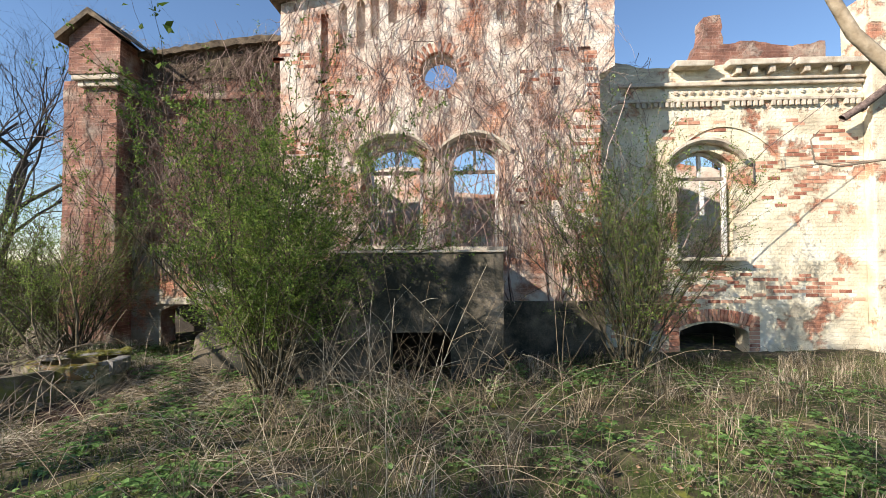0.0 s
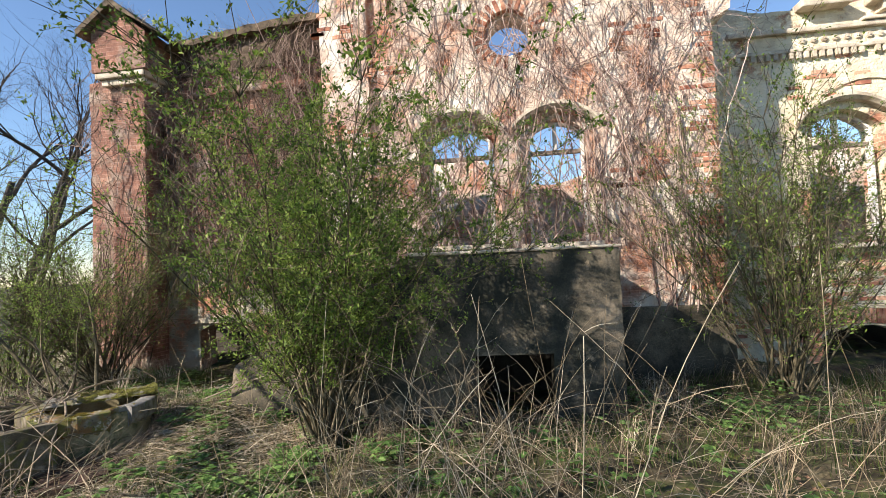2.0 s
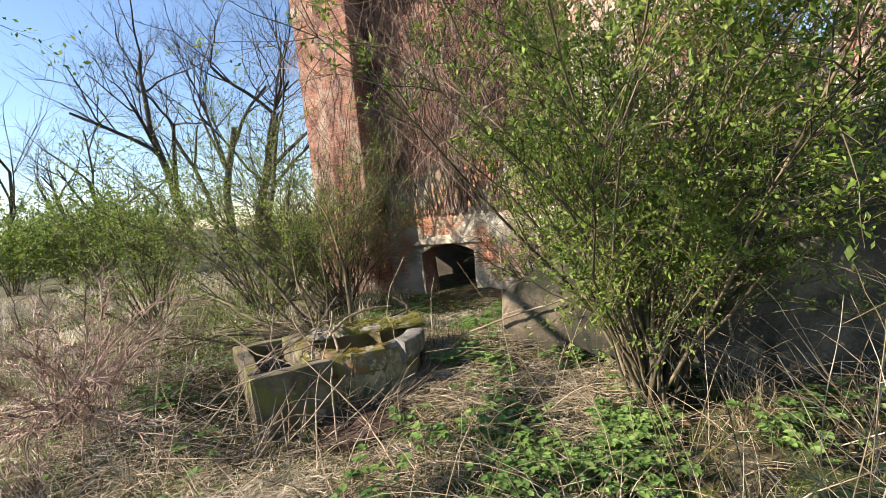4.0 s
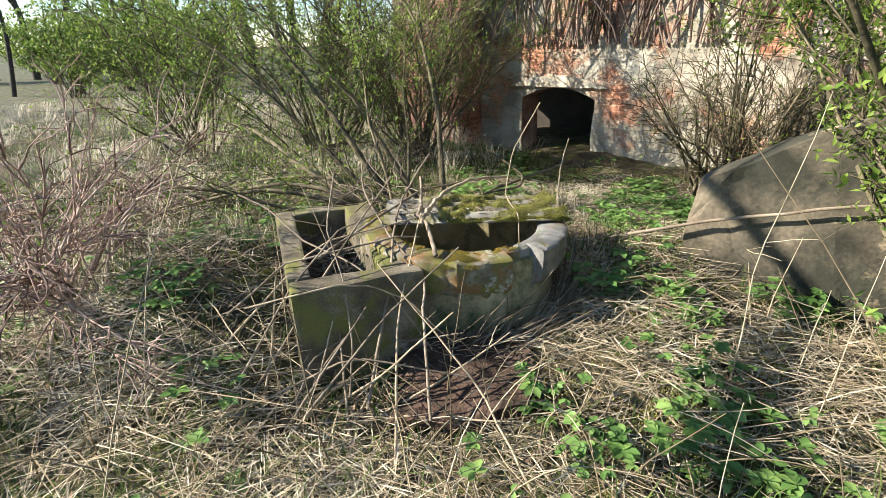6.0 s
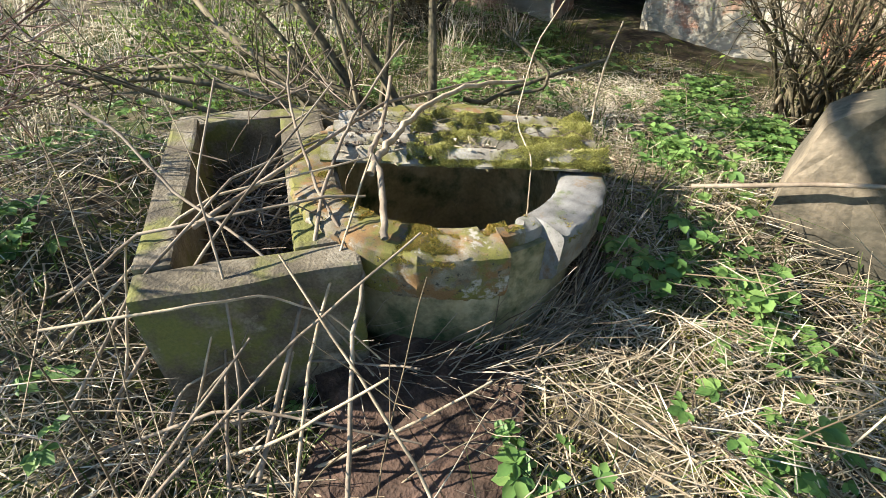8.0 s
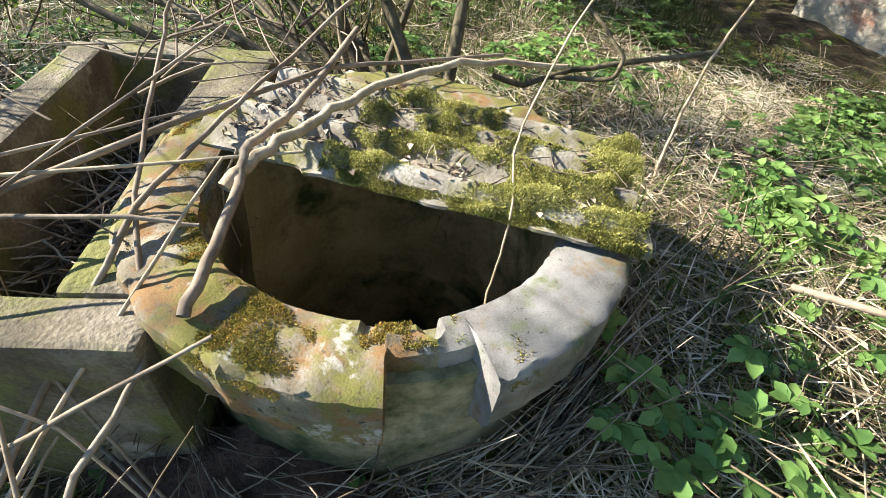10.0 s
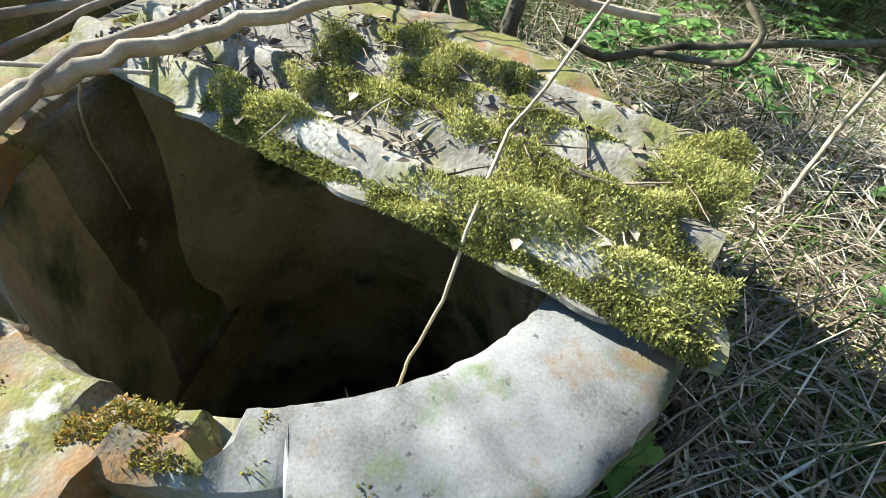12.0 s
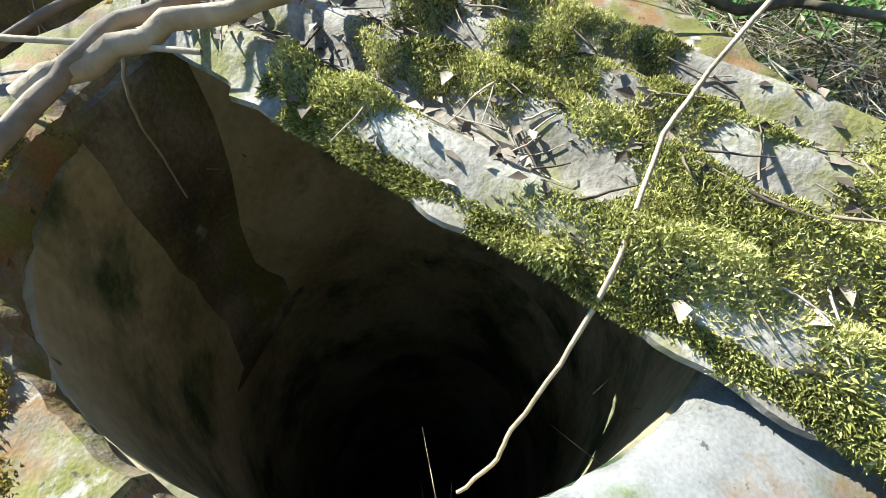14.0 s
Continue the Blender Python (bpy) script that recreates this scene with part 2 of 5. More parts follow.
def arch_loop(u0, u1, z0, spring, apex, n=10):
    pts = [(u0, z0), (u1, z0)]
    for i in range(n + 1):
        a = i / n
        pts.append((u1 + (u0 - u1) * a, spring + (apex - spring) * (1 - (2 * a - 1) ** 2)))
    return pts


def thing(name, label, category, group="", at=None):
    ob = new(name)
    if at is not None:
        ob.matrix_world = at
    return tagged(ob, label, category, group)


# ---- materials ----
PLASTER = [(0.32, (0.5, 0.36, 0.28)), (0.44, (0.68, 0.56, 0.46)), (0.56, (0.76, 0.68, 0.58)), (0.72, (0.82, 0.78, 0.7))]
BRICKS = [(0.3, (0.26, 0.10, 0.065)), (0.5, (0.46, 0.22, 0.14)), (0.7, (0.58, 0.34, 0.23))]
wall_bay_mat = wall_material("flaking plaster on brick", 0, 0.40, 0.52, PLASTER, BRICKS)
wall_right_mat = wall_material("cream plaster on brick", 0, 0.40, 0.46, [(0.3, (0.5, 0.42, 0.3)), (0.5, (0.72, 0.64, 0.47)), (0.7, (0.8, 0.75, 0.62))], BRICKS)
wall_left_mat = wall_material("weathered brick wall", 0, 0.50, 0.63, [(0.3, (0.24, 0.18, 0.14)), (0.5, (0.38, 0.31, 0.25)), (0.7, (0.52, 0.46, 0.38))], [(0.3, (0.13, 0.065, 0.05)), (0.55, (0.26, 0.13, 0.095)), (0.75, (0.36, 0.22, 0.165))])
wall_foot_mat = wall_material("grey plaster on brick", 0, 0.42, 0.50, [(0.3, (0.27, 0.235, 0.18)), (0.5, (0.43, 0.39, 0.31)), (0.7, (0.56, 0.52, 0.43))], BRICKS)
brick_mat = material("red brick", BRICKS, scale=9, bump=0.5, obj_random=0.5, fine=80)
stone_mat = material("weathered stone moulding", [(0.3, (0.3, 0.24, 0.18)), (0.55, (0.55, 0.48, 0.38)), (0.75, (0.68, 0.62, 0.52))], scale=5, bump=0.5)
concrete_dark = material("stained concrete", [(0.3, (0.045, 0.04, 0.03)), (0.5, (0.13, 0.11, 0.08)), (0.7, (0.26, 0.21, 0.15))], scale=2.2, bump=0.5, fine=50,
                         spots=[((0.025, 0.025, 0.02), (0.05, 0.05, 0.035), 1.3, 0.43, 0.57), ((0.33, 0.25, 0.16), (0.4, 0.32, 0.22), 3.1, 0.6, 0.68)])
well_mat = material("mossy concrete", [(0.3, (0.10, 0.085, 0.06)), (0.5, (0.175, 0.15, 0.105)), (0.7, (0.28, 0.25, 0.2))], scale=14, bump=0.22, fine=240,
                    spots=[((0.13, 0.07, 0.03), (0.25, 0.15, 0.065), 13.0, 0.46, 0.56), ((0.09, 0.09, 0.025), (0.20, 0.185, 0.05), 9.0, 0.47, 0.56), ((0.28, 0.26, 0.22), (0.40, 0.38, 0.34), 12.0, 0.60, 0.66), ((0.04, 0.035, 0.025), (0.08, 0.07, 0.05), 55.0, 0.60, 0.66)])
rim_moss_mat = material("olive rim moss", [(0.25, (0.09, 0.085, 0.02)), (0.45, (0.22, 0.20, 0.04)), (0.6, (0.34, 0.27, 0.06)), (0.8, (0.42, 0.22, 0.07))], scale=7, bump=0, island=0.4, through_light=0.25)
trough_mat = material("dark mossy concrete", [(0.3, (0.05, 0.042, 0.03)), (0.5, (0.12, 0.10, 0.07)), (0.7, (0.24, 0.21, 0.16))], scale=6, bump=0.6, fine=110,
                      spots=[((0.09, 0.10, 0.03), (0.18, 0.17, 0.05), 4.5, 0.48, 0.6), ((0.28, 0.25, 0.2), (0.36, 0.33, 0.27), 7.0, 0.6, 0.7)])
bleached_mat = material("bleached straw", [(0.15, (0.28, 0.22, 0.14)), (0.45, (0.5, 0.43, 0.31)), (0.85, (0.72, 0.66, 0.52))], scale=3, bump=0, island=0.6)
rim_mat = material("pale weathered concrete", [(0.28, (0.09, 0.085, 0.075)), (0.42, (0.155, 0.15, 0.14)), (0.58, (0.225, 0.218, 0.206)), (0.75, (0.29, 0.283, 0.27))], scale=13, bump=0.08, fine=330,
                   spots=[((0.08, 0.10, 0.04), (0.15, 0.17, 0.07), 9.0, 0.54, 0.66), ((0.13, 0.08, 0.04), (0.22, 0.14, 0.07), 8.0, 0.57, 0.68), ((0.05, 0.05, 0.045), (0.09, 0.085, 0.075), 60.0, 0.62, 0.68)])
lining_mat = material("damp concrete lining", [(0.3, (0.17, 0.145, 0.08)), (0.5, (0.33, 0.28, 0.165)), (0.7, (0.45, 0.39, 0.26))], scale=4, bump=0.4, rough=0.7,
                      spots=[((0.03, 0.05, 0.02), (0.05, 0.08, 0.03), 3.0, 0.5, 0.62)])
sheet_mat = material("asbestos cement sheet", [(0.3, (0.13, 0.115, 0.09)), (0.5, (0.26, 0.235, 0.195)), (0.72, (0.44, 0.42, 0.37))], scale=9, bump=0.3, fine=150,
                     spots=[((0.12, 0.12, 0.04), (0.22, 0.2, 0.07), 7, 0.5, 0.6)])
moss_mat = material("sunlit moss", [(0.2, (0.10, 0.09, 0.03)), (0.42, (0.26, 0.26, 0.065)), (0.62, (0.43, 0.42, 0.13)), (0.85, (0.62, 0.58, 0.27))], scale=14, bump=0, island=0.5, through_light=0.35)
rust_mat = material("rusty plate", [(0.3, (0.03, 0.02, 0.015)), (0.55, (0.09, 0.055, 0.04)), (0.75, (0.16, 0.10, 0.075))], scale=11, bump=0.9, fine=90)
wood_white = material("flaking white paint", [(0.3, (0.35, 0.31, 0.25)), (0.5, (0.66, 0.64, 0.6)), (0.7, (0.78, 0.77, 0.74))], scale=9, bump=0.4)
wood_grey = material("bare grey wood", [(0.3, (0.10, 0.08, 0.065)), (0.6, (0.24, 0.2, 0.16)), (0.8, (0.36, 0.31, 0.26))], scale=12, bump=0.4)
roof_mat = material("mouldering roof edge", [(0.3, (0.04, 0.03, 0.022)), (0.55, (0.12, 0.09, 0.06)), (0.8, (0.26, 0.2, 0.13))], scale=7, bump=0.8)
pipe_mat = material("rusted gutter pipe", [(0.3, (0.06, 0.04, 0.035)), (0.6, (0.18, 0.13, 0.11)), (0.8, (0.3, 0.24, 0.2))], scale=14, bump=0.3, rough=0.6)
soil_mat = material("littered soil", [(0.28, (0.02, 0.016, 0.01)), (0.45, (0.055, 0.043, 0.025)), (0.6, (0.11, 0.09, 0.052)), (0.75, (0.2, 0.165, 0.10))], scale=5, bump=1.0, fine=34,
                    spots=[((0.03, 0.045, 0.012), (0.08, 0.10, 0.025), 2.4, 0.47, 0.6), ((0.11, 0.12, 0.02), (0.22, 0.22, 0.04), 5.0, 0.58, 0.66)])
straw_mat = material("dry grass", [(0.15, (0.10, 0.075, 0.045)), (0.4, (0.19, 0.145, 0.09)), (0.65, (0.34, 0.275, 0.185)), (0.9, (0.58, 0.51, 0.38))], scale=2, bump=0, island=0.7)
twig_mat = material("dead twigs", [(0.2, (0.06, 0.043, 0.032)), (0.5, (0.19, 0.15, 0.11)), (0.85, (0.40, 0.335, 0.26))], scale=5, bump=0.3, island=0.6)
stick_mat = material("barkless pale stick", [(0.3, (0.26, 0.2, 0.13)), (0.6, (0.42, 0.34, 0.24)), (0.8, (0.55, 0.46, 0.34))], scale=20, bump=0.4)
bark_mat = material("green-grey bark", [(0.3, (0.045, 0.04, 0.025)), (0.55, (0.12, 0.10, 0.06)), (0.8, (0.22, 0.18, 0.12))], scale=12, bump=0.5, island=0.4)
tree_bark = material("dark tree bark", [(0.3, (0.03, 0.025, 0.022)), (0.6, (0.075, 0.062, 0.052)), (0.8, (0.13, 0.11, 0.09))], scale=6, bump=0.5)
vine_mat = material("dead creeper stems", [(0.2, (0.10, 0.065, 0.055)), (0.5, (0.31, 0.21, 0.175)), (0.85, (0.55, 0.43, 0.37))], scale=4, bump=0.2, island=0.6)
dark_vine_mat = material("matted old creeper", [(0.2, (0.05, 0.032, 0.026)), (0.5, (0.15, 0.10, 0.08)), (0.85, (0.32, 0.24, 0.2))], scale=4, bump=0.2, island=0.6)
leaf_mat = material("spring leaves", [(0.2, (0.055, 0.10, 0.015)), (0.5, (0.15, 0.235, 0.04)), (0.85, (0.29, 0.37, 0.085))], scale=2, bump=0, island=0.6, through_light=0.4, rough=0.55)
herb_mat = material("ground herb leaves", [(0.2, (0.06, 0.13, 0.035)), (0.5, (0.14, 0.26, 0.07)), (0.85, (0.27, 0.4, 0.12))], scale=2, bump=0, island=0.5, through_light=0.35, rough=0.5)
grass_mat = material("green grass", [(0.2, (0.03, 0.055, 0.012)), (0.5, (0.075, 0.12, 0.028)), (0.85, (0.17, 0.2, 0.06))], scale=2, bump=0, island=0.5, through_light=0.3)
dead_leaf_mat = material("brown fallen leaves", [(0.2, (0.09, 0.05, 0.03)), (0.5, (0.22, 0.13, 0.08)), (0.85, (0.36, 0.25, 0.17))], scale=3, bump=0, island=0.7)
# one near-black for every hollow: deep shade put into the base colour
cavity_mat = material("near-black hollow surface", [(0.3, (0.03, 0.025, 0.02)), (0.6, (0.07, 0.06, 0.05))], scale=3, bump=0.3)

# ---- ground ----
WELL = (-4.55, 6.07)
W_IN, W_OUT, W_TOP = 0.385, 0.54, 0.26


def ground_z(x, y):
    x, y = np.asarray(x, float), np.asarray(y, float)
    z = -0.30 + 0.05 * np.sin(x * 1.3 + 1) * np.cos(y * 1.1) + 0.03 * np.sin(x * 3.1 + y * 2.3) + 0.02 * np.sin(5.7 * y - 3.3 * x)
    z += 0.10 * np.exp(-((x - 2.2) ** 2 / 3 + (y - 6.2) ** 2 / 1.2))
    z += 0.16 * np.exp(-((x + 4.6) ** 2 / 2 + (y - 7.6) ** 2 / 0.7))
    near = np.exp(-((x - WELL[0]) ** 2 + (y - WELL[1]) ** 2) / 0.6)
    z = z * (1 - near) + near * (-0.30)
    z += 0.24 * np.exp(-((x + 3.8) ** 2 / 0.8 + (y - 6.65) ** 2 / 1.0))
    z += 0.42 * np.exp(-((x + 5.85) ** 2 / 0.42 + (y - 5.25) ** 2 / 0.5))
    far = np.clip((np.hypot(x, y - 5) - 16) / 30, 0, 1)
    return z * (1 - far) - 0.35 * far


def build_ground():
    xs = np.concatenate([[-900, -300, -120, -60, -30, -20], np.arange(-15, 13.01, 0.16), [20, 30, 60, 120, 300, 900]])
    ys = np.concatenate([[-900, -300, -120, -60, -30, -12], np.arange(-6, 12.01, 0.16), [16, 22, 30, 60, 120, 300, 900]])
    gx, gy = np.meshgrid(xs, ys)
    gz = ground_z(gx, gy) + rng.normal(0, 0.012, gx.shape) * (np.hypot(gx, gy) < 20)
    nx, ny = len(xs), len(ys)
    i = (np.arange(ny - 1)[:, None] * nx + np.arange(nx - 1)[None, :]).ravel()
    quads = np.stack([i, i + 1, i + nx + 1, i + nx], 1)
    v = np.stack([gx.ravel(), gy.ravel(), gz.ravel()], 1)
    mid = v[quads].mean(1)
    quads = quads[np.hypot(mid[:, 0] - WELL[0], mid[:, 1] - WELL[1]) > 0.26]
    near = np.hypot(v[quads][:, :, 0] - WELL[0], v[quads][:, :, 1] - WELL[1]).min(1)
    quads = quads[near > 0.42]
    a = np.arange(48) * 2 * np.pi / 48
    rings = np.concatenate([np.stack([WELL[0] + q * np.cos(a), WELL[1] + q * np.sin(a), ground_z(WELL[0] + q * np.cos(a), WELL[1] + q * np.sin(a)) + h], 1) for q, h in ((0.40, 0.0), (0.56, 0.012), (0.80, -0.02))])
    j = np.arange(48)
    skirt = np.concatenate([np.stack([j + o, (j + 1) % 48 + o, (j + 1) % 48 + o + 48, j + o + 48], 1) for o in (0, 48)]) + len(v)
    v = np.concatenate([v, rings])
    quads = np.concatenate([quads, skirt])
    return tagged(new("ground", mesh_of("ground", v, [quads], soil_mat, True)), "littered soil with moss and dry grass", "ground", kind="structure")


build_ground()

# ---- the ruined house ----
FACADE = pose(0.3, 8.92, 0, 0, 0, -3)
W1 = (-1.73, -0.69, 1.78, 3.45, 3.68)
W2 = (-0.17, 0.74, 1.75, 3.45, 3.67)
W3 = (4.34, 5.43, 1.55, 3.42, 3.70)
CELLAR = (4.36, 5.67, -0.55, 0.08, 0.25)
ARCH = (-6.62, -5.58, -0.6, 0.42, 0.56)
BAY_L, BAY_R, RIGHT_V, LEFT_V = -3.40, 2.57, 1.05, 1.4


def oculus(n=20, r=0.0):
    return [(-0.36 + (0.30 + r) * math.cos(2 * math.pi * i / n), 5.04 + (0.29 + r) * math.sin(2 * math.pi * i / n)) for i in range(n)]


def structure(name, bm, mat, label, category="wall"):
    ob = part(name, bm, mat)
    ob.matrix_world = FACADE
    return tagged(ob, label, category, kind="structure")


# bay: a front skin with slots and a groove, and the wall proper behind it
NICHES = [(-2.20, 5.48), (-1.85, 5.53), (-1.58, 5.70), (-1.24, 5.97), (-0.68, 6.0), (0.29, 6.18), (0.79, 5.95), (1.18, 5.73), (1.84, 5.34)]
holes = [ragged(arch_loop(*w), 0.15, 0.012, 3) for w in (W1, W2)] + [ragged(oculus(r=0.03), 0.1, 0.015, 4)]
skin_holes = [ragged(arch_loop(a - 0.1, b + 0.1, c, d + 0.07, e + 0.11), 0.15, 0.012, 5) for a, b, c, d, e in (W1, W2)] + [ragged(oculus(r=0.08), 0.1, 0.02, 6)]
for u, z in NICHES:
    skin_holes.append(ragged([(u - 0.085, z), (u + 0.085, z + 0.02), (u + 0.08, z + 0.85), (u, z + 0.95), (u - 0.08, z + 0.85)], 0.2, 0.01, 8))
skin_holes.append(ragged([(-2.63, -0.4), (-2.46, -0.4), (-2.47, 6.2), (-2.62, 6.2)], 0.25, 0.012, 9))
top_line = [(BAY_R, -0.6), (BAY_R, 4.9), (BAY_R + 0.28, 5.05), (BAY_R + 0.30, 6.9), (1.4, 7.5), (0.3, 8.0), (-0.6, 8.2), (-1.8, 7.4), (-2.6, 6.6), (BAY_L, 6.42), (BAY_L, -0.6)]
wall_bay = structure("wall_bay", slab_bm(ragged(top_line, 0.2, 0.02, 1), skin_holes, 0.0, 0.13), wall_bay_mat, "pinkish plaster flaking off brick, overgrown with creeper")
structure("wall_bay_core", slab_bm(ragged([(a - 0.02 if a > 0 else a + 0.02, b - 0.02) for a, b in top_line], 0.3, 0.02, 2), holes, 0.131, 0.5), wall_bay_mat, "brick core of the projecting bay wall")
wall_bay_side = structure("wall_bay_side", box_bm(BAY_R - 0.45, BAY_R - 0.005, 0.502, RIGHT_V + 0.3, -0.6, 5.3, jitter=0.01), wall_left_mat, "shaded brick side of the bay")
structure("wall_bay_return", box_bm(BAY_L + 0.005, BAY_L + 0.45, 0.502, LEFT_V + 0.3, -0.6, 6.2, jitter=0.01), wall_left_mat, "brick return wall of the bay")
# right wing
right_top = [(BAY_R - 0.02, -0.7), (7.95, -0.7), (7.95, 5.38), (7.2, 5.45), (6.3, 5.36), (5.4, 5.44), (4.4, 5.36), (3.6, 5.42), (3.0, 5.56), (BAY_R - 0.02, 5.72)]
wall_right = structure("wall_right", slab_bm(ragged(right_top, 0.2, 0.02, 11), [ragged(arch_loop(*W3), 0.15, 0.01, 12), ragged(arch_loop(*CELLAR), 0.15, 0.02, 13)], RIGHT_V, RIGHT_V + 0.5), wall_right_mat, "cream plaster wall with bare brick patches")
structure("wall_pier", box_bm(7.95, 9.6, RIGHT_V - 0.22, RIGHT_V + 0.55, -0.7, 6.7, bevel=0.03), wall_right_mat, "broad pier of plastered brick")
structure("wall_gable", slab_bm(ragged([(4.95, 5.2), (7.9, 5.2), (7.9, 6.25), (7.2, 6.15), (6.4, 6.3), (5.75, 6.25), (5.7, 6.9), (5.35, 6.85), (5.3, 6.35), (5.05, 5.9)], 0.12, 0.03, 14), [], RIGHT_V + 0.9, RIGHT_V + 1.3), wall_left_mat, "broken brick gable behind the cornice")
# left wing
left_top = [(-9.0, -0.7), (BAY_L + 0.02, -0.7), (BAY_L + 0.02, 5.75), (-5.4, 5.75), (-7.6, 5.62), (-9.0, 5.6)]
wall_left = structure("wall_left", slab_bm(ragged(left_top, 0.25, 0.02, 15), [ragged(arch_loop(*ARCH), 0.12, 0.02, 16)], LEFT_V, LEFT_V + 0.5), wall_left_mat, "weathered brick wall under dead creeper")
# rooms behind: rear walls lower than the window heads; cellars behind the low openings, darkened by colour to stand for
# shade
structure("wall_rear", slab_bm(ragged([(-9, -0.6), (9.5, -0.6), (9.5, 3.6), (6, 4.3), (4, 3.6), (1.6, 3.7), (0.8, 3.45), (-0.5, 3.55), (-1.1, 4.2), (-2.2, 4.3), (-3.5, 3.8), (-9, 4.0)], 0.3, 0.05, 17), [], 5.2, 5.6), wall_bay_mat, "broken rear wall of the roofless room")
structure("wall_cross", box_bm(-2.9, -2.5, 0.6, 5.2, 1.2, 3.7, jitter=0.03), wall_left_mat, "inner cross wall")
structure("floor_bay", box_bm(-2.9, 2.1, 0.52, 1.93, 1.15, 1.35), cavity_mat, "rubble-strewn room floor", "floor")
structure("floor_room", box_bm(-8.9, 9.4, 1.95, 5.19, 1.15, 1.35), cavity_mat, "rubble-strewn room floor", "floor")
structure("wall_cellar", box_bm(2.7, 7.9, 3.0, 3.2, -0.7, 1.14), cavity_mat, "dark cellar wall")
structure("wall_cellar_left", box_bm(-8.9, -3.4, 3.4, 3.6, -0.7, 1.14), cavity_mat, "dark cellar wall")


def window(name, w, wide, label):
    u0, u1, z0, spring, apex = w
    ob = tagged(new(name), label, "window", kind="structure")
    ob.matrix_world = FACADE
    v = wide
    m = 0.055
    fr = box_bm(u0 + 0.012, u0 + 0.012 + m, v, v + 0.09, z0 + 0.02, spring, 0.006)
    part("jamb", fr, wood_white, ob)
    part("jamb", box_bm(u1 - 0.012 - m, u1 - 0.012, v, v + 0.09, z0 + 0.02, spring, 0.006), wood_white, ob)
    part("transom", box_bm(u0 + 0.07, u1 - 0.07, v + 0.004, v + 0.085, spring - 0.30, spring - 0.235, 0.006), wood_grey, ob)
    mid = (u0 + u1) / 2
    part("mullion", box_bm(mid - 0.03, mid + 0.03, v + 0.008, v + 0.08, spring - 0.232, apex - 0.04, 0.006), wood_white, ob)
    part("sill", box_bm(u0 - 0.14, u1 + 0.14, v - 0.42, v + 0.1, z0 - 0.075, z0 - 0.003, 0.012), stone_mat, ob)
    # arched head of the frame
    bm = bmesh.new()
    n = 10
    prev = None
    for i in range(n + 1):
        a = i / n
        u = u1 - 0.015 + (u0 - u1 + 0.03) * a
        zt = spring + (apex - spring) * (1 - (2 * a - 1) ** 2) - 0.012
        ring = [bm.verts.new(c) for c in ((u, v, zt - 0.05), (u, v + 0.08, zt - 0.05), (u, v + 0.08, zt), (u, v, zt))]
        if prev:
            for j in range(4):
                bm.faces.new((prev[j], prev[(j + 1) % 4], ring[(j + 1) % 4], ring[j]))
        else:
            bm.faces.new(ring)
        prev = ring
    bm.faces.new(prev)
    part("arched_head", bm, wood_white, ob)
    # stone hood over the arch
    bm = bmesh.new()
    prev = None
    for i in range(15):
        a = i / 14
        u = u1 + 0.2 + (u0 - u1 - 0.4) * a
        zt = spring + 0.02 + (apex - spring + 0.1) * (1 - (2 * a - 1) ** 2) ** 0.9
        vf = v - 0.33
        ring = [bm.verts.new(c) for c in ((u, vf + 0.2, zt), (u, vf + 0.02, zt), (u, vf - 0.05, zt + 0.05), (u, vf - 0.05, zt + 0.1), (u, vf + 0.2, zt + 0.13))]
        if prev:
            for j in range(5):
                bm.faces.new((prev[j], prev[(j + 1) % 5], ring[(j + 1) % 5], ring[j]))
        else:
            bm.faces.new(ring)
        prev = ring
    bm.faces.new(prev)
    part("hood_mould", bm, stone_mat, ob)
    return ob


win1 = window("window_1", W1, 0.26, "arched window opening with flaking white frame remains, glass gone")
window("window_2", W2, 0.26, "arched window opening with weathered frame remains, glass gone")
win3 = window("window_3", W3, RIGHT_V + 0.2, "arched window with white frame, choked with twigs")
part("casement", box_bm(-1.62, -1.55, 0.20, 0.25, 1.80, 2.98, 0.006), wood_white, win1)
part("casement_rail", box_bm(-1.545, -1.22, 0.205, 0.245, 2.42, 2.47, 0.005), wood_white, win1)
part("casement_rail", box_bm(-1.545, -1.22, 0.205, 0.245, 1.83, 1.90, 0.005), wood_grey, win1)
part("casement", box_bm(5.28, 5.34, RIGHT_V + 0.08, RIGHT_V + 0.19, 1.6, 3.1, 0.006), wood_white, win3)
part("casement", box_bm(4.86, 4.92, RIGHT_V + 0.1, RIGHT_V + 0.18, 2.4, 3.1, 0.006), wood_white, win3)


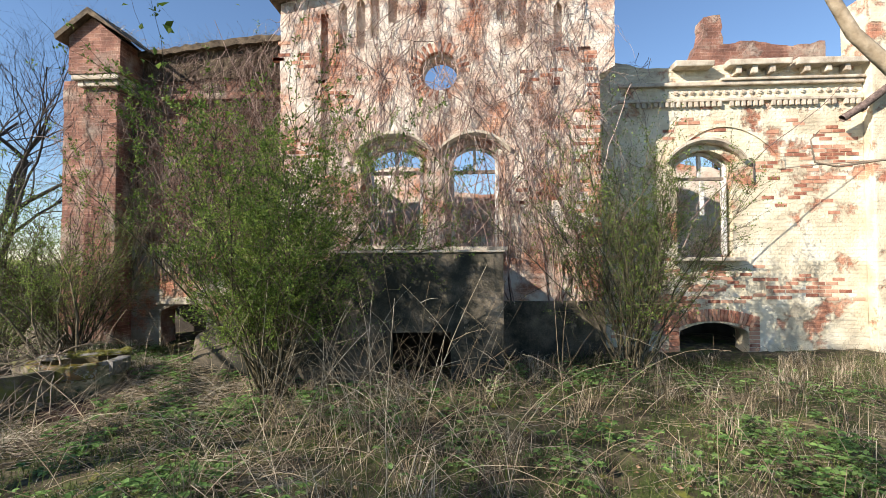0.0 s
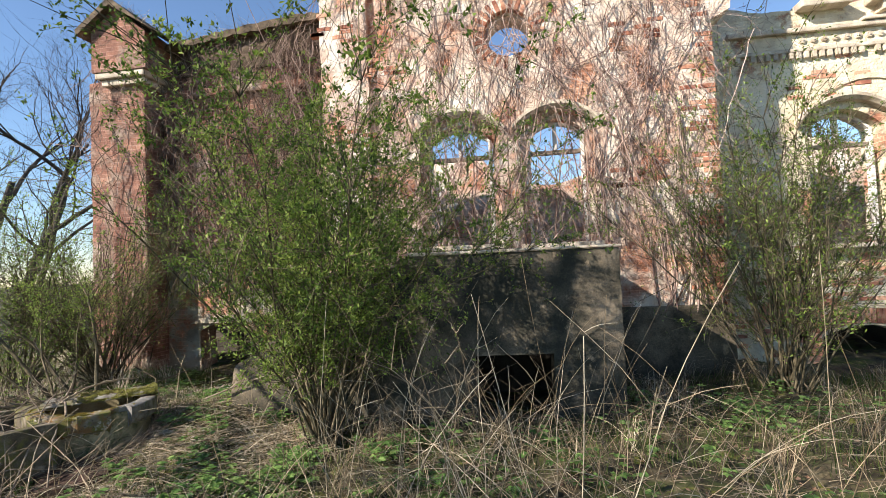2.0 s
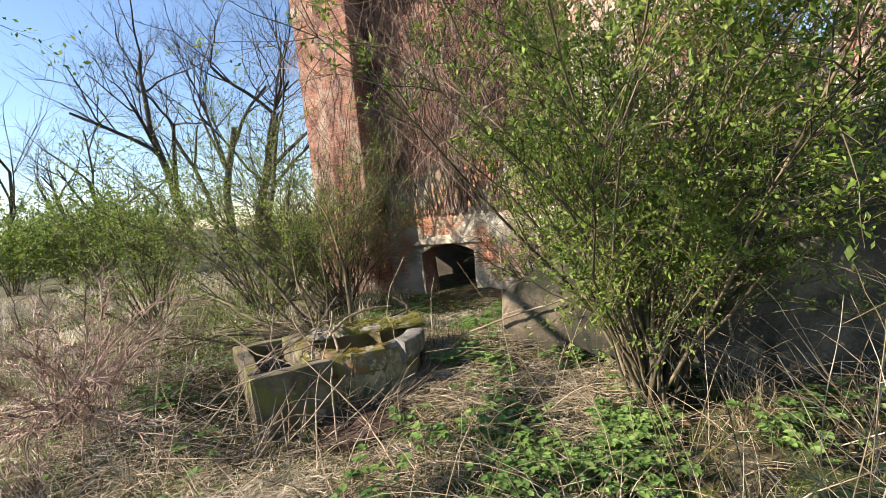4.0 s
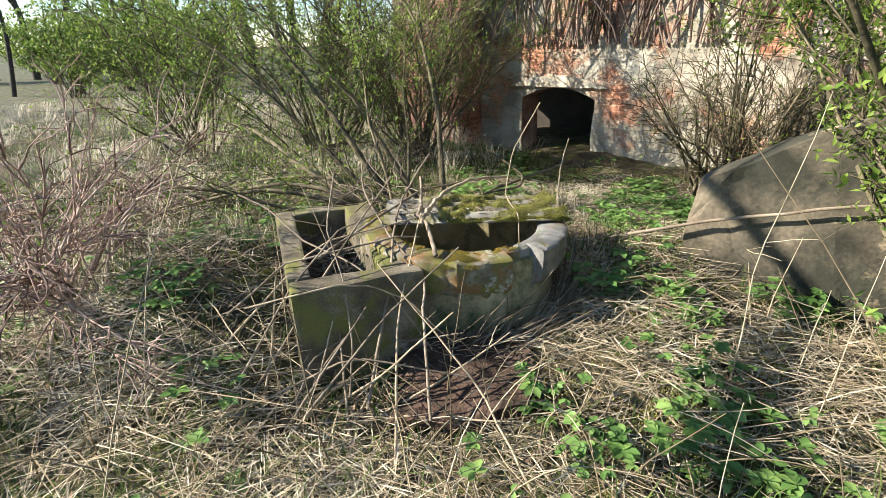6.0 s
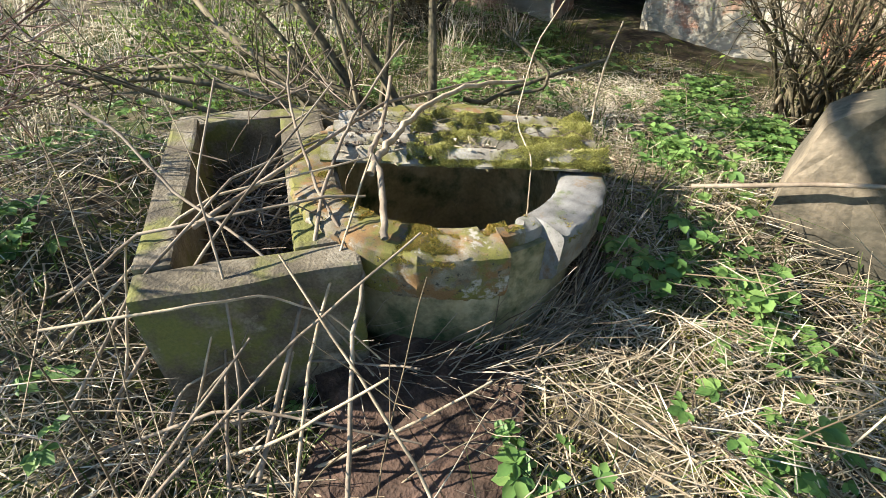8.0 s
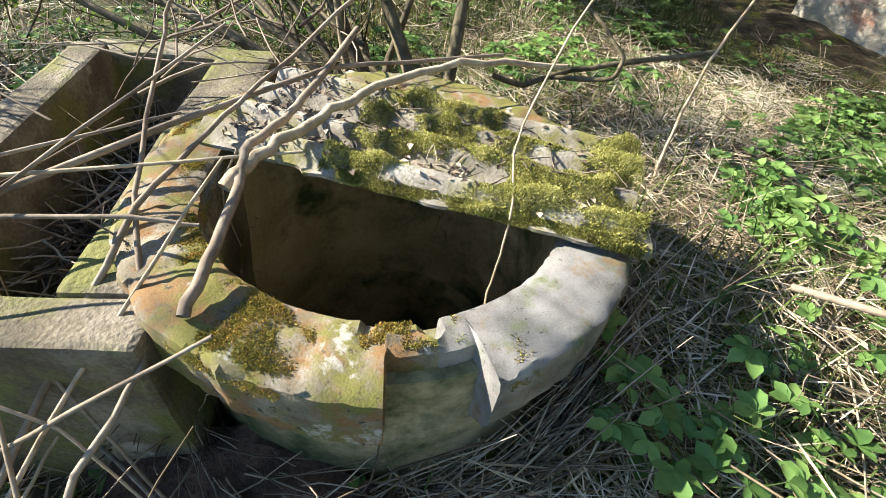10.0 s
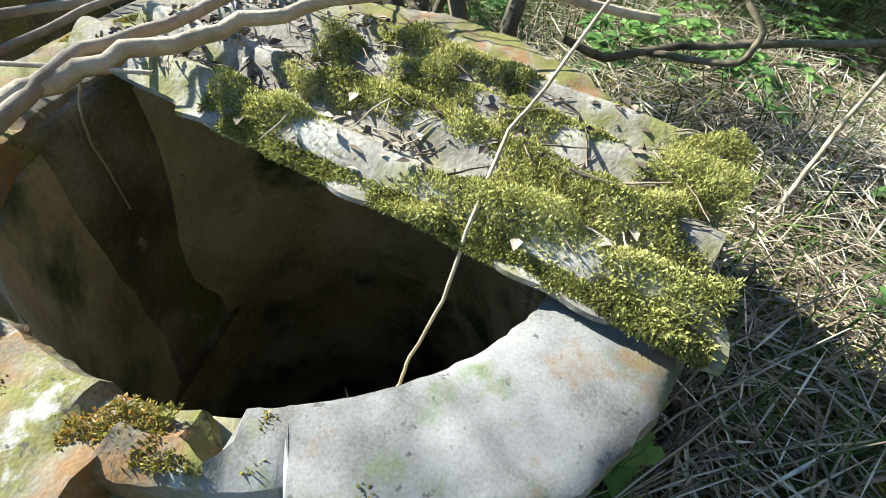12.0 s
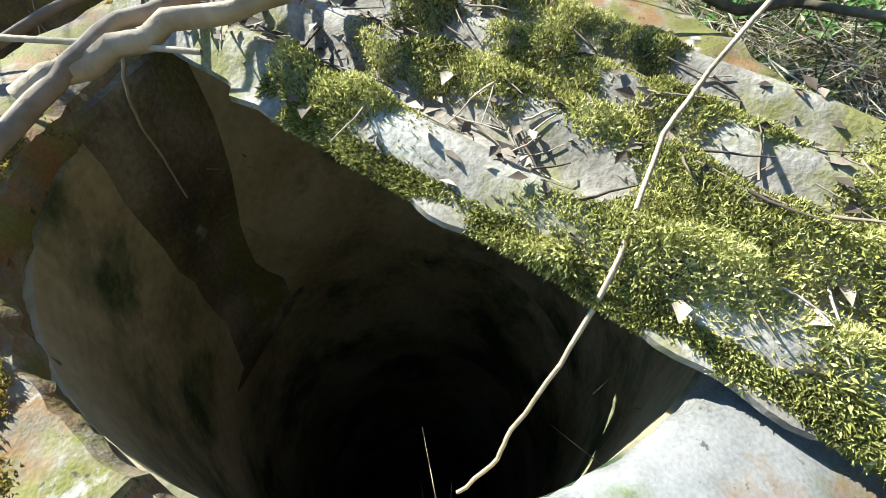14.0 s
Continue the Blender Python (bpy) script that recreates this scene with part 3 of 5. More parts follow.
def cornice():
    ob = tagged(new("cornice"), "broken stone cornice with rosettes and dentils", "cornice", kind="structure")
    ob.matrix_world = FACADE
    v = RIGHT_V
    for u0, u1 in ((4.28, 5.02), (5.30, 6.5), (6.6, 7.9)):
        part("cornice_slab", box_bm(u0, u1, v - 0.24, v + 0.2, 5.34 + random.uniform(-0.03, 0.03), 5.44, 0.025, jitter=0.015), stone_mat, ob)
    part("moulding", box_bm(3.2, 7.93, v - 0.09, v - 0.002, 4.98, 5.06, 0.02), stone_mat, ob)
    part("moulding", box_bm(5.2, 7.93, v - 0.13, v - 0.002, 5.064, 5.12, 0.02), stone_mat, ob)
    part("moulding", box_bm(3.2, 7.93, v - 0.06, v - 0.002, 4.67, 4.73, 0.015), stone_mat, ob)
    d = part("dentil", box_bm(-0.033, 0.033, -0.07, -0.002, -0.10, 0, 0.008), stone_mat, ob)
    u = 3.35
    first = True
    while u < 7.9:
        q = d if first else d.copy()
        if not first:
            scene.collection.objects.link(q)
        first = False
        q.location = (u, v, 4.665)
        u += 0.115 * random.choice((1, 1, 1, 1, 1, 1, 2))
    bm = bmesh.new()
    for k, (r0, r1, y) in enumerate(((0.055, 0.042, -0.03), (0.03, 0.012, -0.045))):
        c = bmesh.ops.create_cone(bm, cap_ends=True, segments=10, radius1=r0, radius2=r1, depth=-y)
        for w in c["verts"]:
            w.co = Vector((w.co.x, -w.co.z + y / 2 - 0.002, w.co.y))
    ros = part("rosette", bm, stone_mat, ob)
    u = 4.36
    first = True
    while u < 7.8:
        q = ros if first else ros.copy()
        if not first:
            scene.collection.objects.link(q)
        first = False
        q.location = (u, v, 4.86)
        u += 0.163 * random.choice((1, 1, 1, 1, 2))
    for u0 in (5.45, 5.75, 6.1, 6.75, 7.15, 7.5):
        part("bracket", box_bm(u0, u0 + 0.11, v - 0.19, v - 0.002, 5.18, 5.335, 0.02, jitter=0.01), stone_mat, ob)


cornice()


def left_parapet():
    ob = tagged(new("parapet"), "crumbling parapet with earth and dry plants on top", "parapet", kind="structure")
    ob.matrix_world = FACADE
    part("parapet_wall", slab_bm(ragged([(-7.5, 5.5), (BAY_L, 5.62), (BAY_L, 6.30), (-4.2, 6.28), (-5.5, 6.18), (-7.5, 5.98)], 0.2, 0.03, 21), [], LEFT_V - 0.05, LEFT_V + 0.55), roof_mat, ob)
    part("coping", slab_bm(ragged([(-7.5, 5.98), (-5.5, 6.16), (-4.2, 6.27), (BAY_L, 6.3), (BAY_L, 6.40), (-4.3, 6.42), (-5.5, 6.30), (-7.5, 6.08)], 0.12, 0.025, 22), [], LEFT_V - 0.22, LEFT_V + 0.6), roof_mat, ob)
    part("string_course", box_bm(-7.45, BAY_L - 0.005, LEFT_V - 0.13, LEFT_V - 0.002, 5.06, 5.20, 0.02, jitter=0.01), wall_left_mat, ob)


left_parapet()


def corner_turret():
    ob = tagged(new("turret"), "corner buttress of brick with a small gabled cap", "turret", kind="structure")
    ob.matrix_world = FACADE
    v = LEFT_V
    part("shaft", box_bm(-8.020, -7.320, v - 0.55, v - 0.002, -0.7, 5.22, 0.02, jitter=0.015), wall_left_mat, ob)
    part("corbel", box_bm(-8.120, -7.220, v - 0.66, v + 0.1, 5.22, 5.34, 0.03), stone_mat, ob)
    part("corbel", box_bm(-8.200, -7.160, v - 0.73, v + 0.15, 5.344, 5.46, 0.03), stone_mat, ob)
    part("head", slab_bm(ragged([(-8.240, 5.462), (-7.100, 5.462), (-7.100, 6.16), (-7.720, 6.66), (-8.240, 6.26)], 0.3, 0.01, 23), [], v - 0.75, v + 0.3), wall_left_mat, ob)
    part("cap_slope", slab_bm([(-7.720, 6.662), (-6.660, 6.0), (-6.840, 6.10), (-7.720, 6.80)], [], v - 0.9, v + 0.4), roof_mat, ob)
    part("cap_slope", slab_bm([(-7.724, 6.662), (-7.724, 6.80), (-8.440, 6.26), (-8.420, 6.14)], [], v - 0.9, v + 0.4), roof_mat, ob)


corner_turret()
structure("trim_bay_roof", slab_bm(ragged([(-3.55, 6.40), (-2.5, 6.60), (-2.5, 6.74), (-3.55, 6.56)], 0.15, 0.02, 24), [], -0.2, 0.6), roof_mat, "dark broken roof edge", "roof")
structure("trim_lintel", slab_bm(ragged(arch_loop(-6.8, -5.42, 0.57, 0.57, 0.72), 0.1, 0.01, 25), [], LEFT_V - 0.075, LEFT_V - 0.03), stone_mat, "pale arched lintel above the cellar hole", "lintel")
structure("trim_plinth", box_bm(BAY_L - 0.05, BAY_R + 0.05, -0.08, -0.002, -0.6, 0.75, 0.02, jitter=0.01), concrete_dark, "low dark plinth", "plinth")
structure("trim_base", slab_bm(ragged([(-7.4, -0.7), (BAY_L - 0.01, -0.7), (BAY_L - 0.01, 2.15), (-4.2, 2.35), (-5.0, 1.9), (-5.8, 2.2), (-6.6, 1.8), (-7.4, 2.0)], 0.2, 0.03, 41), [ragged(arch_loop(*ARCH), 0.12, 0.02, 16)], LEFT_V - 0.028, LEFT_V - 0.001), wall_foot_mat, "pale plaster left on the foot of the wall", "plaster")
# blind arch of plaster above the right window
structure("trim_arch", slab_bm(ragged([(4.12, 3.30)] + [(4.12 + 2.3 * i / 12, 3.62 + 0.62 * math.sin(math.pi * i / 12) ** 0.8) for i in range(13)] + [(6.42, 3.30), (6.30, 3.30)] + [(6.30 - 2.06 * i / 12, 3.56 + 0.60 * math.sin(math.pi * i / 12) ** 0.8) for i in range(13)] + [(4.24, 3.30)], 0.2, 0.008, 26), [], RIGHT_V - 0.03, RIGHT_V - 0.002), wall_right_mat, "raised plaster arch", "moulding")

pipe = thing("downpipe", "broken rusty downpipe hanging off the wall", "pipe")
hp = Heap()
hp.tube([FACADE @ Vector(c) for c in ((7.35, RIGHT_V - 0.28, 4.2), (7.7, RIGHT_V - 0.3, 4.42), (8.15, RIGHT_V - 0.36, 4.78), (8.4, RIGHT_V - 0.4, 4.98))], 0.075, 0.075, 10)
hp.done("pipe_length", pipe_mat, pipe, smooth=True)
hp = Heap()
hp.tube([FACADE @ Vector(c) for c in ((7.66, RIGHT_V - 0.3, 4.385), (7.72, RIGHT_V - 0.305, 4.435))], 0.088, 0.088, 10)
hp.done("collar", pipe_mat, pipe, smooth=True)
tie = thing("wall_tie", "rusty iron bar fixed upright on the plaster", "iron bar")
hp = Heap()
hp.tube([FACADE @ Vector(c) for c in ((5.82, RIGHT_V - 0.03, 3.02), (5.82, RIGHT_V - 0.03, 3.5), (5.74, RIGHT_V - 0.03, 3.52))], 0.014, 0.014, 5)
hp.done("bar", pipe_mat, tie)

# ---- terrace over the cellar door, with a sloping flank ----
TX0, TX1, TY, TTOP = -3.54, 0.875, 6.88, 1.60


def terrace():
    ob = thing("terrace", "stained concrete terrace over a dark cellar doorway", "terrace")
    front = slab_bm(ragged([(TX0, -0.7), (-0.74, -0.7), (-0.74, 0.46), (0.127, 0.465), (0.127, -0.7), (TX1, -0.7), (TX1, TTOP), (-1.5, TTOP - 0.01), (TX0 + 0.05, 0.45), (TX0, 0.40)], 0.25, 0.008, 31), [], TY, TY + 0.28)
    bmesh.ops.subdivide_edges(front, edges=[e for e in front.edges if e.calc_length() > 0.12], cuts=3, use_grid_fill=True)
    for v in front.verts:
        v.co += Vector([(0.03 if v.co.x < -1.3 else 0.008) * noise.noise(v.co * 3.2 + Vector((9 * i, 0, 0))) + 0.006 * noise.noise(v.co * 13 + Vector((5 * i, 2, 0))) for i in range(3)])
    part("front_wall", front, concrete_dark, ob)
    part("side_wall", box_bm(TX1 - 0.28, TX1 - 0.004, TY + 0.282, 8.72, -0.7, TTOP - 0.005, jitter=0.006), concrete_dark, ob)
    part("deck", box_bm(-1.5, TX1 - 0.285, TY + 0.282, 8.78, TTOP - 0.22, TTOP - 0.012, jitter=0.006), concrete_dark, ob)
    part("edge_strip", box_bm(-1.45, TX1 + 0.02, TY - 0.03, TY + 0.2, TTOP + 0.003, TTOP + 0.035, 0.01, jitter=0.008), stone_mat, ob, "pale crumbling edge strip")
    # doorway interior: its shade comes from the near-black colour too
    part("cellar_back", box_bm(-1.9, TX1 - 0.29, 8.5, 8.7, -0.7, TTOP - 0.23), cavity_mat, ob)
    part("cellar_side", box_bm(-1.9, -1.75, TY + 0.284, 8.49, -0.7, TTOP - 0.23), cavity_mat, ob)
    step = (TTOP - 0.3) / 8
    for i in range(7):
        part("step", box_bm(-3.42 + i * 0.27, -1.92, TY + 0.3, 8.6, -0.35 + i * step, -0.35 + (i + 1) * step - 0.004, jitter=0.004), concrete_dark, ob)
    return ob


terrace()

# ---- well, sheet and trough ----


def build_well():
    ob = thing("well", "round concrete well with chipped mossy rim, half covered", "well")
    cuts = (320.6, 321.0, 324.0, 324.5, 325.0, 342.4, 342.9, 343.4, 333.2, 334.4, 334.9, 335.3, 336.6)
    ths = sorted(set([round(i * 1.5, 2) for i in range(240)] + list(cuts)))

    def prof(th):
        c, s = math.cos(radians(th)), math.sin(radians(th))
        n1 = noise.noise(Vector((c * 3, s * 3, 1.7)))
        n2 = noise.noise(Vector((c * 12, s * 12, 4.2)))
        n3 = noise.noise(Vector((c * 34, s * 34, 2.2)))
        rin = W_IN + 0.004 * n1 + 0.005 * n2 + 0.003 * n3
        ro = W_OUT + 0.010 * n1 + 0.008 * n2 + 0.004 * n3
        zt = W_TOP + 0.006 * n1 + 0.004 * n2
        crack = max(0, 1 - abs(th - 335.0) / 2.6)
        rin += 0.036 * crack ** 0.9
        zin = zt - 0.018 * crack - (0.012 if 318 < th < 334 else 0.0)
        lip, zl = ro, 0.10 + 0.014 * n2
        body = 0.478 + 0.006 * n2
        if 324.2 < th < 343.1:
            lip, body = 0.462 + 0.005 * n3, 0.452
        base = [(rin + 0.002, zin - 0.06), (rin, zin - 0.02), (rin + 0.006, zin - 0.004), (rin + 0.02, zin + 0.002), ((rin + lip) / 2, zt + 0.006), (lip - 0.014, zt + 0.001), (lip - 0.003, zt - 0.006), (lip, zt - 0.022), (lip - 0.002, zl + 0.03), (lip - 0.014, zl), (body + 0.006, zl - 0.02), (body, zl - 0.06), (0.452, -0.1), (0.435, -0.3), (0.42, -0.55)]
        out = []
        for (r0, z0), (r1, z1) in zip(base, base[1:]):
            k = max(1, int(math.hypot(r1 - r0, z1 - z0) / 0.016))
            out += [(r0 + (r1 - r0) * i / k, z0 + (z1 - z0) * i / k) for i in range(k)]
        return out + [base[-1]]

    def worn(co):
        """Pits and lumps of the old concrete."""
        d = 0.003 * noise.noise(co * 9) + 0.003 * noise.noise(co * 30) + 0.0022 * noise.noise(co * 75)
        pit = max(0.0, noise.noise(co * 38 + Vector((3, 1, 7))) - 0.32)
        return d - 0.018 * pit

    for name, t0, t1, mat, label in (("rim", 30, 335.0, well_mat, "mossy orange-stained concrete rim"), ("rim_section", 335.0, 390, rim_mat, "clean pale grey section of the rim")):
        bm = bmesh.new()
        rings = []
        arc = [t for t in ths + [q + 360 for q in ths] if t0 < t < t1]
        amount = 1.0 if name == "rim" else 0.75
        most = max(len(prof(t % 360)) for t in [t0] + arc + [t1])
        for th in [t0] + arc + [t1]:
            c, s = math.cos(radians(th)), math.sin(radians(th))
            line = prof(th % 360)
            line = [line[min(len(line) - 1, round(i * (len(line) - 1) / (most - 1)))] if len(line) != most else line[i] for i in range(most)]
            ring = []
            for r, z in line:
                co = Vector((WELL[0] + r * c, WELL[1] + r * s, z))
                d = amount * worn(co)
                flat = 1.0 if z > W_TOP - 0.012 else 0.25
                co += Vector((c, s, 0)) * d * (1.2 - flat) + Vector((0, 0, d * flat))
                ring.append(bm.verts.new(co))
            rings.append(ring)
        for a, b in zip(rings, rings[1:]):
            for j in range(len(a) - 1):
                bm.faces.new((a[j], b[j], b[j + 1], a[j + 1]))
        bmesh.ops.remove_doubles(bm, verts=bm.verts, dist=0.0004)
        part(name, bm, mat, ob, label, smooth=True)
    # lining of the shaft, in rings
    for k, (z0, z1) in enumerate(((0.215, -0.45), (-0.452, -1.1), (-1.102, -1.8), (-1.802, -2.6))):
        bm = bmesh.new()
        rad = 0.383 if k == 0 else 0.392 + 0.006 * k
        loops = []
        for r, z in ((rad, z0), (rad, (z0 + z1) / 2), (rad, z1), (rad + 0.1, z1), (rad + 0.1, z0)):
            loops.append([bm.verts.new((WELL[0] + r * math.cos(2 * math.pi * i / 96), WELL[1] + r * math.sin(2 * math.pi * i / 96), z)) for i in range(96)])
        for a, b in zip(loops, loops[1:] + loops[:1]):
            for i in range(96):
                bm.faces.new((a[i], a[(i + 1) % 96], b[(i + 1) % 96], b[i]))
        part("shaft_ring", bm, lining_mat, ob, smooth=False)
    # plain disc closes the shaft; the darkness of the depth is in its colour
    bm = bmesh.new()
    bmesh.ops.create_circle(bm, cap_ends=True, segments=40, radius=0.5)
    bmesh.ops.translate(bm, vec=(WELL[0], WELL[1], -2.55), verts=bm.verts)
    part("shaft_bottom", bm, cavity_mat, ob, "near-black disc closing the shaft, dark as its depth")
    return ob


build_well()
AL = Vector((0.815, 0.58, 0)).normalized()
BK = Vector((-0.58, 0.815, 0)).normalized()
SHEET0 = Vector((-4.80, 5.795, 0))


def sheet_z(a, b):
    return 0.308 + 0.019 * math.cos(2 * math.pi * (b - 0.055) / 0.112) - 0.05 * max(0, a - 0.75) - 0.06 * b


def build_sheet():
    ob = thing("corrugated_sheet", "mossy broken corrugated cement sheet lying over the well", "roof sheet")
    bm = bmesh.new()
    na, nb = 60, 48
    L, D = 0.985, 0.42
    grid = []
    for i in range(na + 1):
        row = []
        for j in range(nb + 1):
            a = -0.06 + L * i / na
            b = D * j / nb
            if j == 0:
                b += 0.008 * math.sin(a * 23) + 0.006 * math.sin(a * 61) + (0.02 if a < 0.20 else 0.0)
            if i == na:
                a += -0.05 * math.sin(b * 9) + 0.012 * math.sin(b * 71) - 0.12 * b
            if i == na - 1:
                a += -0.04 * math.sin(b * 9) - 0.11 * b
            z = sheet_z(a, b)
            p = SHEET0 + AL * a + BK * b
            row.append(bm.verts.new((p.x, p.y, z + 0.003 * noise.noise(Vector((a * 14, b * 14, 0))))))
        grid.append(row)
    for i in range(na):
        for j in range(nb):
            bm.faces.new((grid[i][j], grid[i + 1][j], grid[i + 1][j + 1], grid[i][j + 1]))
    r = bmesh.ops.extrude_face_region(bm, geom=bm.faces[:])
    bmesh.ops.translate(bm, vec=(0, 0, -0.008), verts=[g for g in r["geom"] if isinstance(g, bmesh.types.BMVert)])
    part("sheet", bm, sheet_mat, ob, smooth=True)
    # moss cushions: many small shoots, thicker on the ridges and along the front edge
    hp = Heap()
    k = 260000
    a = rng.uniform(0.20, 0.90, k) ** 0.92
    b = np.where(rng.random(k) < 0.22, np.abs(rng.normal(0, 0.012, k)), rng.uniform(0, 0.41, k))
    f = np.array([noise.noise(Vector((x * 6.5, y * 11, 3.3))) + 0.5 * noise.noise(Vector((x * 19, y * 25, 1.3))) for x, y in zip(a, b)])
    ridge = np.cos(2 * np.pi * (b - 0.055) / 0.112)
    keep = f + 0.2 * ridge + 0.1 * (b < 0.03) - 0.9 * np.clip(a - 0.72, 0, 1) + 0.4 * ((b < 0.022) & (a > 0.27)) > rng.normal(-0.04, 0.09, k)
    a, b, f = a[keep], b[keep], f[keep]
    base = np.array([list(SHEET0 + AL * x + BK * y) for x, y in zip(a, b)])
    lump = np.clip(f + 0.12, 0, 0.6) * 0.055
    base[:, 2] = [sheet_z(x, y) for x, y in zip(a, b)] + lump * rng.random(len(a)) - 0.002
    way = rng.normal(0, 0.8, (len(a), 3)) + np.array([0, 0, 0.75])
    way[b < 0.025] += np.array([[BK.x * -1.0, BK.y * -1.0, -0.7]])
    ln = rng.uniform(0.003, 0.0085, len(a)) * np.where(b < 0.025, 1.25, 1.0)
    hp.leaves(base, way, rng.normal(0, 1, (len(a), 3)), ln, ln * rng.uniform(0.2, 0.36, len(a)), 0.3)
    hp.done("moss", moss_mat, ob, "yellow-green moss cushions", kind="stuff")
    # twigs and crumbs lying in the valleys
    hp = Heap()
    for i in range(150):
        x, y = rng.uniform(0.02, 0.86), rng.uniform(0.05, 0.38)
        p = SHEET0 + AL * x + BK * y
        q = strand((p.x, p.y, sheet_z(x, y) + 0.006), (AL.x + rng.normal(0, 0.6), AL.y + rng.normal(0, 0.6), rng.normal(0, 0.08)), rng.uniform(0.03, 0.10), 5, 0.08)
        d = q - np.array(SHEET0)
        q[:, 2] = np.maximum(q[:, 2], [sheet_z(u @ np.array(AL), np.clip(u @ np.array(BK), 0, 0.5)) + 0.004 for u in d])
        hp.tube(q, rng.uniform(0.0009, 0.0022), 0.0007, 4)
    k = 620
    x, y = rng.uniform(0.0, 0.9, k) ** 2.0, rng.uniform(0.02, 0.40, k)
    base = np.array([[*(SHEET0 + AL * u + BK * w)[:2], sheet_z(u, w) + 0.003] for u, w in zip(x, y)])
    ln = rng.uniform(0.008, 0.03, k)
    hp.leaves(base, rng.normal(0, 1, (k, 3)) * [1, 1, 0.15], rng.normal(0, 0.4, (k, 3)) + [0, 0, 1], ln, ln * 0.55, 0.25)
    hp.done("debris", twig_mat, ob, "crumbled leaves and bits of twig", kind="stuff")
    return ob


build_sheet()


def moss_on_rim():
    hp = Heap()
    k = 90000
    th = rng.uniform(200, 352, k)
    r = rng.uniform(0.392, 0.545, k)
    f = np.array([noise.noise(Vector((math.cos(radians(t)) * q * 7, math.sin(radians(t)) * q * 7, 8.3))) + 0.6 * noise.noise(Vector((math.cos(radians(t)) * q * 26, math.sin(radians(t)) * q * 26, 2.3))) for t, q in zip(th, r)])
    keep = (f > -0.04 + 0.12 * (th > 318) + 0.22 * (th > 335) + 0.9 * np.clip(0.425 - r, 0, 1) * 10 * (th < 318) + rng.normal(0, 0.06, k)) & ~((th > 322) & (th < 345) & (r > 0.45)) & ~((np.abs(th - 335) < 5) & (r < 0.435)) & (r > 0.397)
    th, r, f = np.radians(th[keep]), r[keep], f[keep]
    base = np.stack([WELL[0] + r * np.cos(th), WELL[1] + r * np.sin(th), W_TOP + 0.012 * np.clip(f, 0, 0.6) * rng.random(len(r))], 1)
    base[:, 2] -= np.clip(r - 0.515, 0, 1) * 0.8
    ln = rng.uniform(0.0025, 0.007, len(r))
    hp.leaves(base, rng.normal(0, 0.7, (len(r), 3)) + [0, 0, 0.9], rng.normal(0, 1, (len(r), 3)), ln, ln * 0.4, 0.3)
    hp.done("moss_patches", rim_moss_mat, None, "thin olive and rusty moss on the well rim", "moss", "stuff")


moss_on_rim()
TA, TB, T0 = Vector((-0.80, 0.60, 0)), Vector((0.60, 0.80, 0)), Vector((-4.79, 5.195, 0))
TROUGH = Matrix(((TA.x, TB.x, 0, T0.x), (TA.y, TB.y, 0, T0.y), (0, 0, 1, 0), (0, 0, 0, 1)))


def build_trough():
    ob = thing("trough", "rectangular concrete trough full of dead twigs", "trough")
    L, W = 0.95, 0.30
    z0, z1 = -0.5, 0.25
    for n, c in (("front_wall", (-0.11, -0.0, -0.10, W + 0.17, z1 - 0.012)), ("back_wall", (L, L + 0.10, -0.10, W + 0.17, z1 - 0.03)),
                 ("left_wall", (0.001, L - 0.001, -0.10, 0.0, z1)), ("right_wall", (0.001, L - 0.001, W, W + 0.17, z1 - 0.006))):
        bm = box_bm(c[0], c[1], c[2], c[3], z0, c[4], 0.014)
        bmesh.ops.subdivide_edges(bm, edges=[e for e in bm.edges if e.calc_length() > 0.25], cuts=5, use_grid_fill=True)
        for v in bm.verts:
            v.co += Vector([0.012 * noise.noise(v.co * 5 + Vector((i * 9, 0, 0))) for i in range(3)])
            v.co = TROUGH @ v.co
        part(n, bm, trough_mat, ob)
    bm = box_bm(0.0, L, 0.0, W, z0, -0.14)
    bm.transform(TROUGH)
    part("infill", bm, soil_mat, ob)


build_trough()


def slab_rusty():
    ob = thing("metal_plate", "pitted rusty brown plate lying in front of the well", "metal plate")
    bm = bmesh.new()
    bmesh.ops.create_grid(bm, x_segments=16, y_segments=14, size=0.5)
    for v in bm.verts:
        ang = math.atan2(v.co.y, v.co.x)
        v.co.x *= 0.52 * (1 + 0.12 * math.sin(3 * ang + 1))
        v.co.y *= 0.46 * (1 + 0.10 * math.cos(4 * ang))
        v.co.z = 0.02 * noise.noise(v.co * 7) + 0.012 * noise.noise(v.co * 25)
    r = bmesh.ops.extrude_face_region(bm, geom=bm.faces[:])
    bmesh.ops.translate(bm, vec=(0, 0, -0.05), verts=[g for g in r["geom"] if isinstance(g, bmesh.types.BMVert)])
    bm.transform(pose(-4.2, 5.43, -0.16, 6, -5, 35) @ Matrix.Scale(1.12, 4))
    part("plate", bm, rust_mat, ob)


slab_rusty()

# ---- plants ----
CLEAR = [(0.08, -0.05, 1.45, 0.5), (-0.55, 1.47, 1.45, 0.5), (-1.2, 2.17, 1.42, 0.55), (-2.2, 2.75, 1.3, 0.6), (-2.85, 3.4, 1.25, 0.6), (-3.45, 4.15, 1.14, 0.6), (-3.65, 4.75, 1.05, 0.55), (-3.83, 5.3, 1.0, 0.5), (-3.9, 5.8, 0.78, 0.42), (-4.1, 5.98, 0.64, 0.36)]
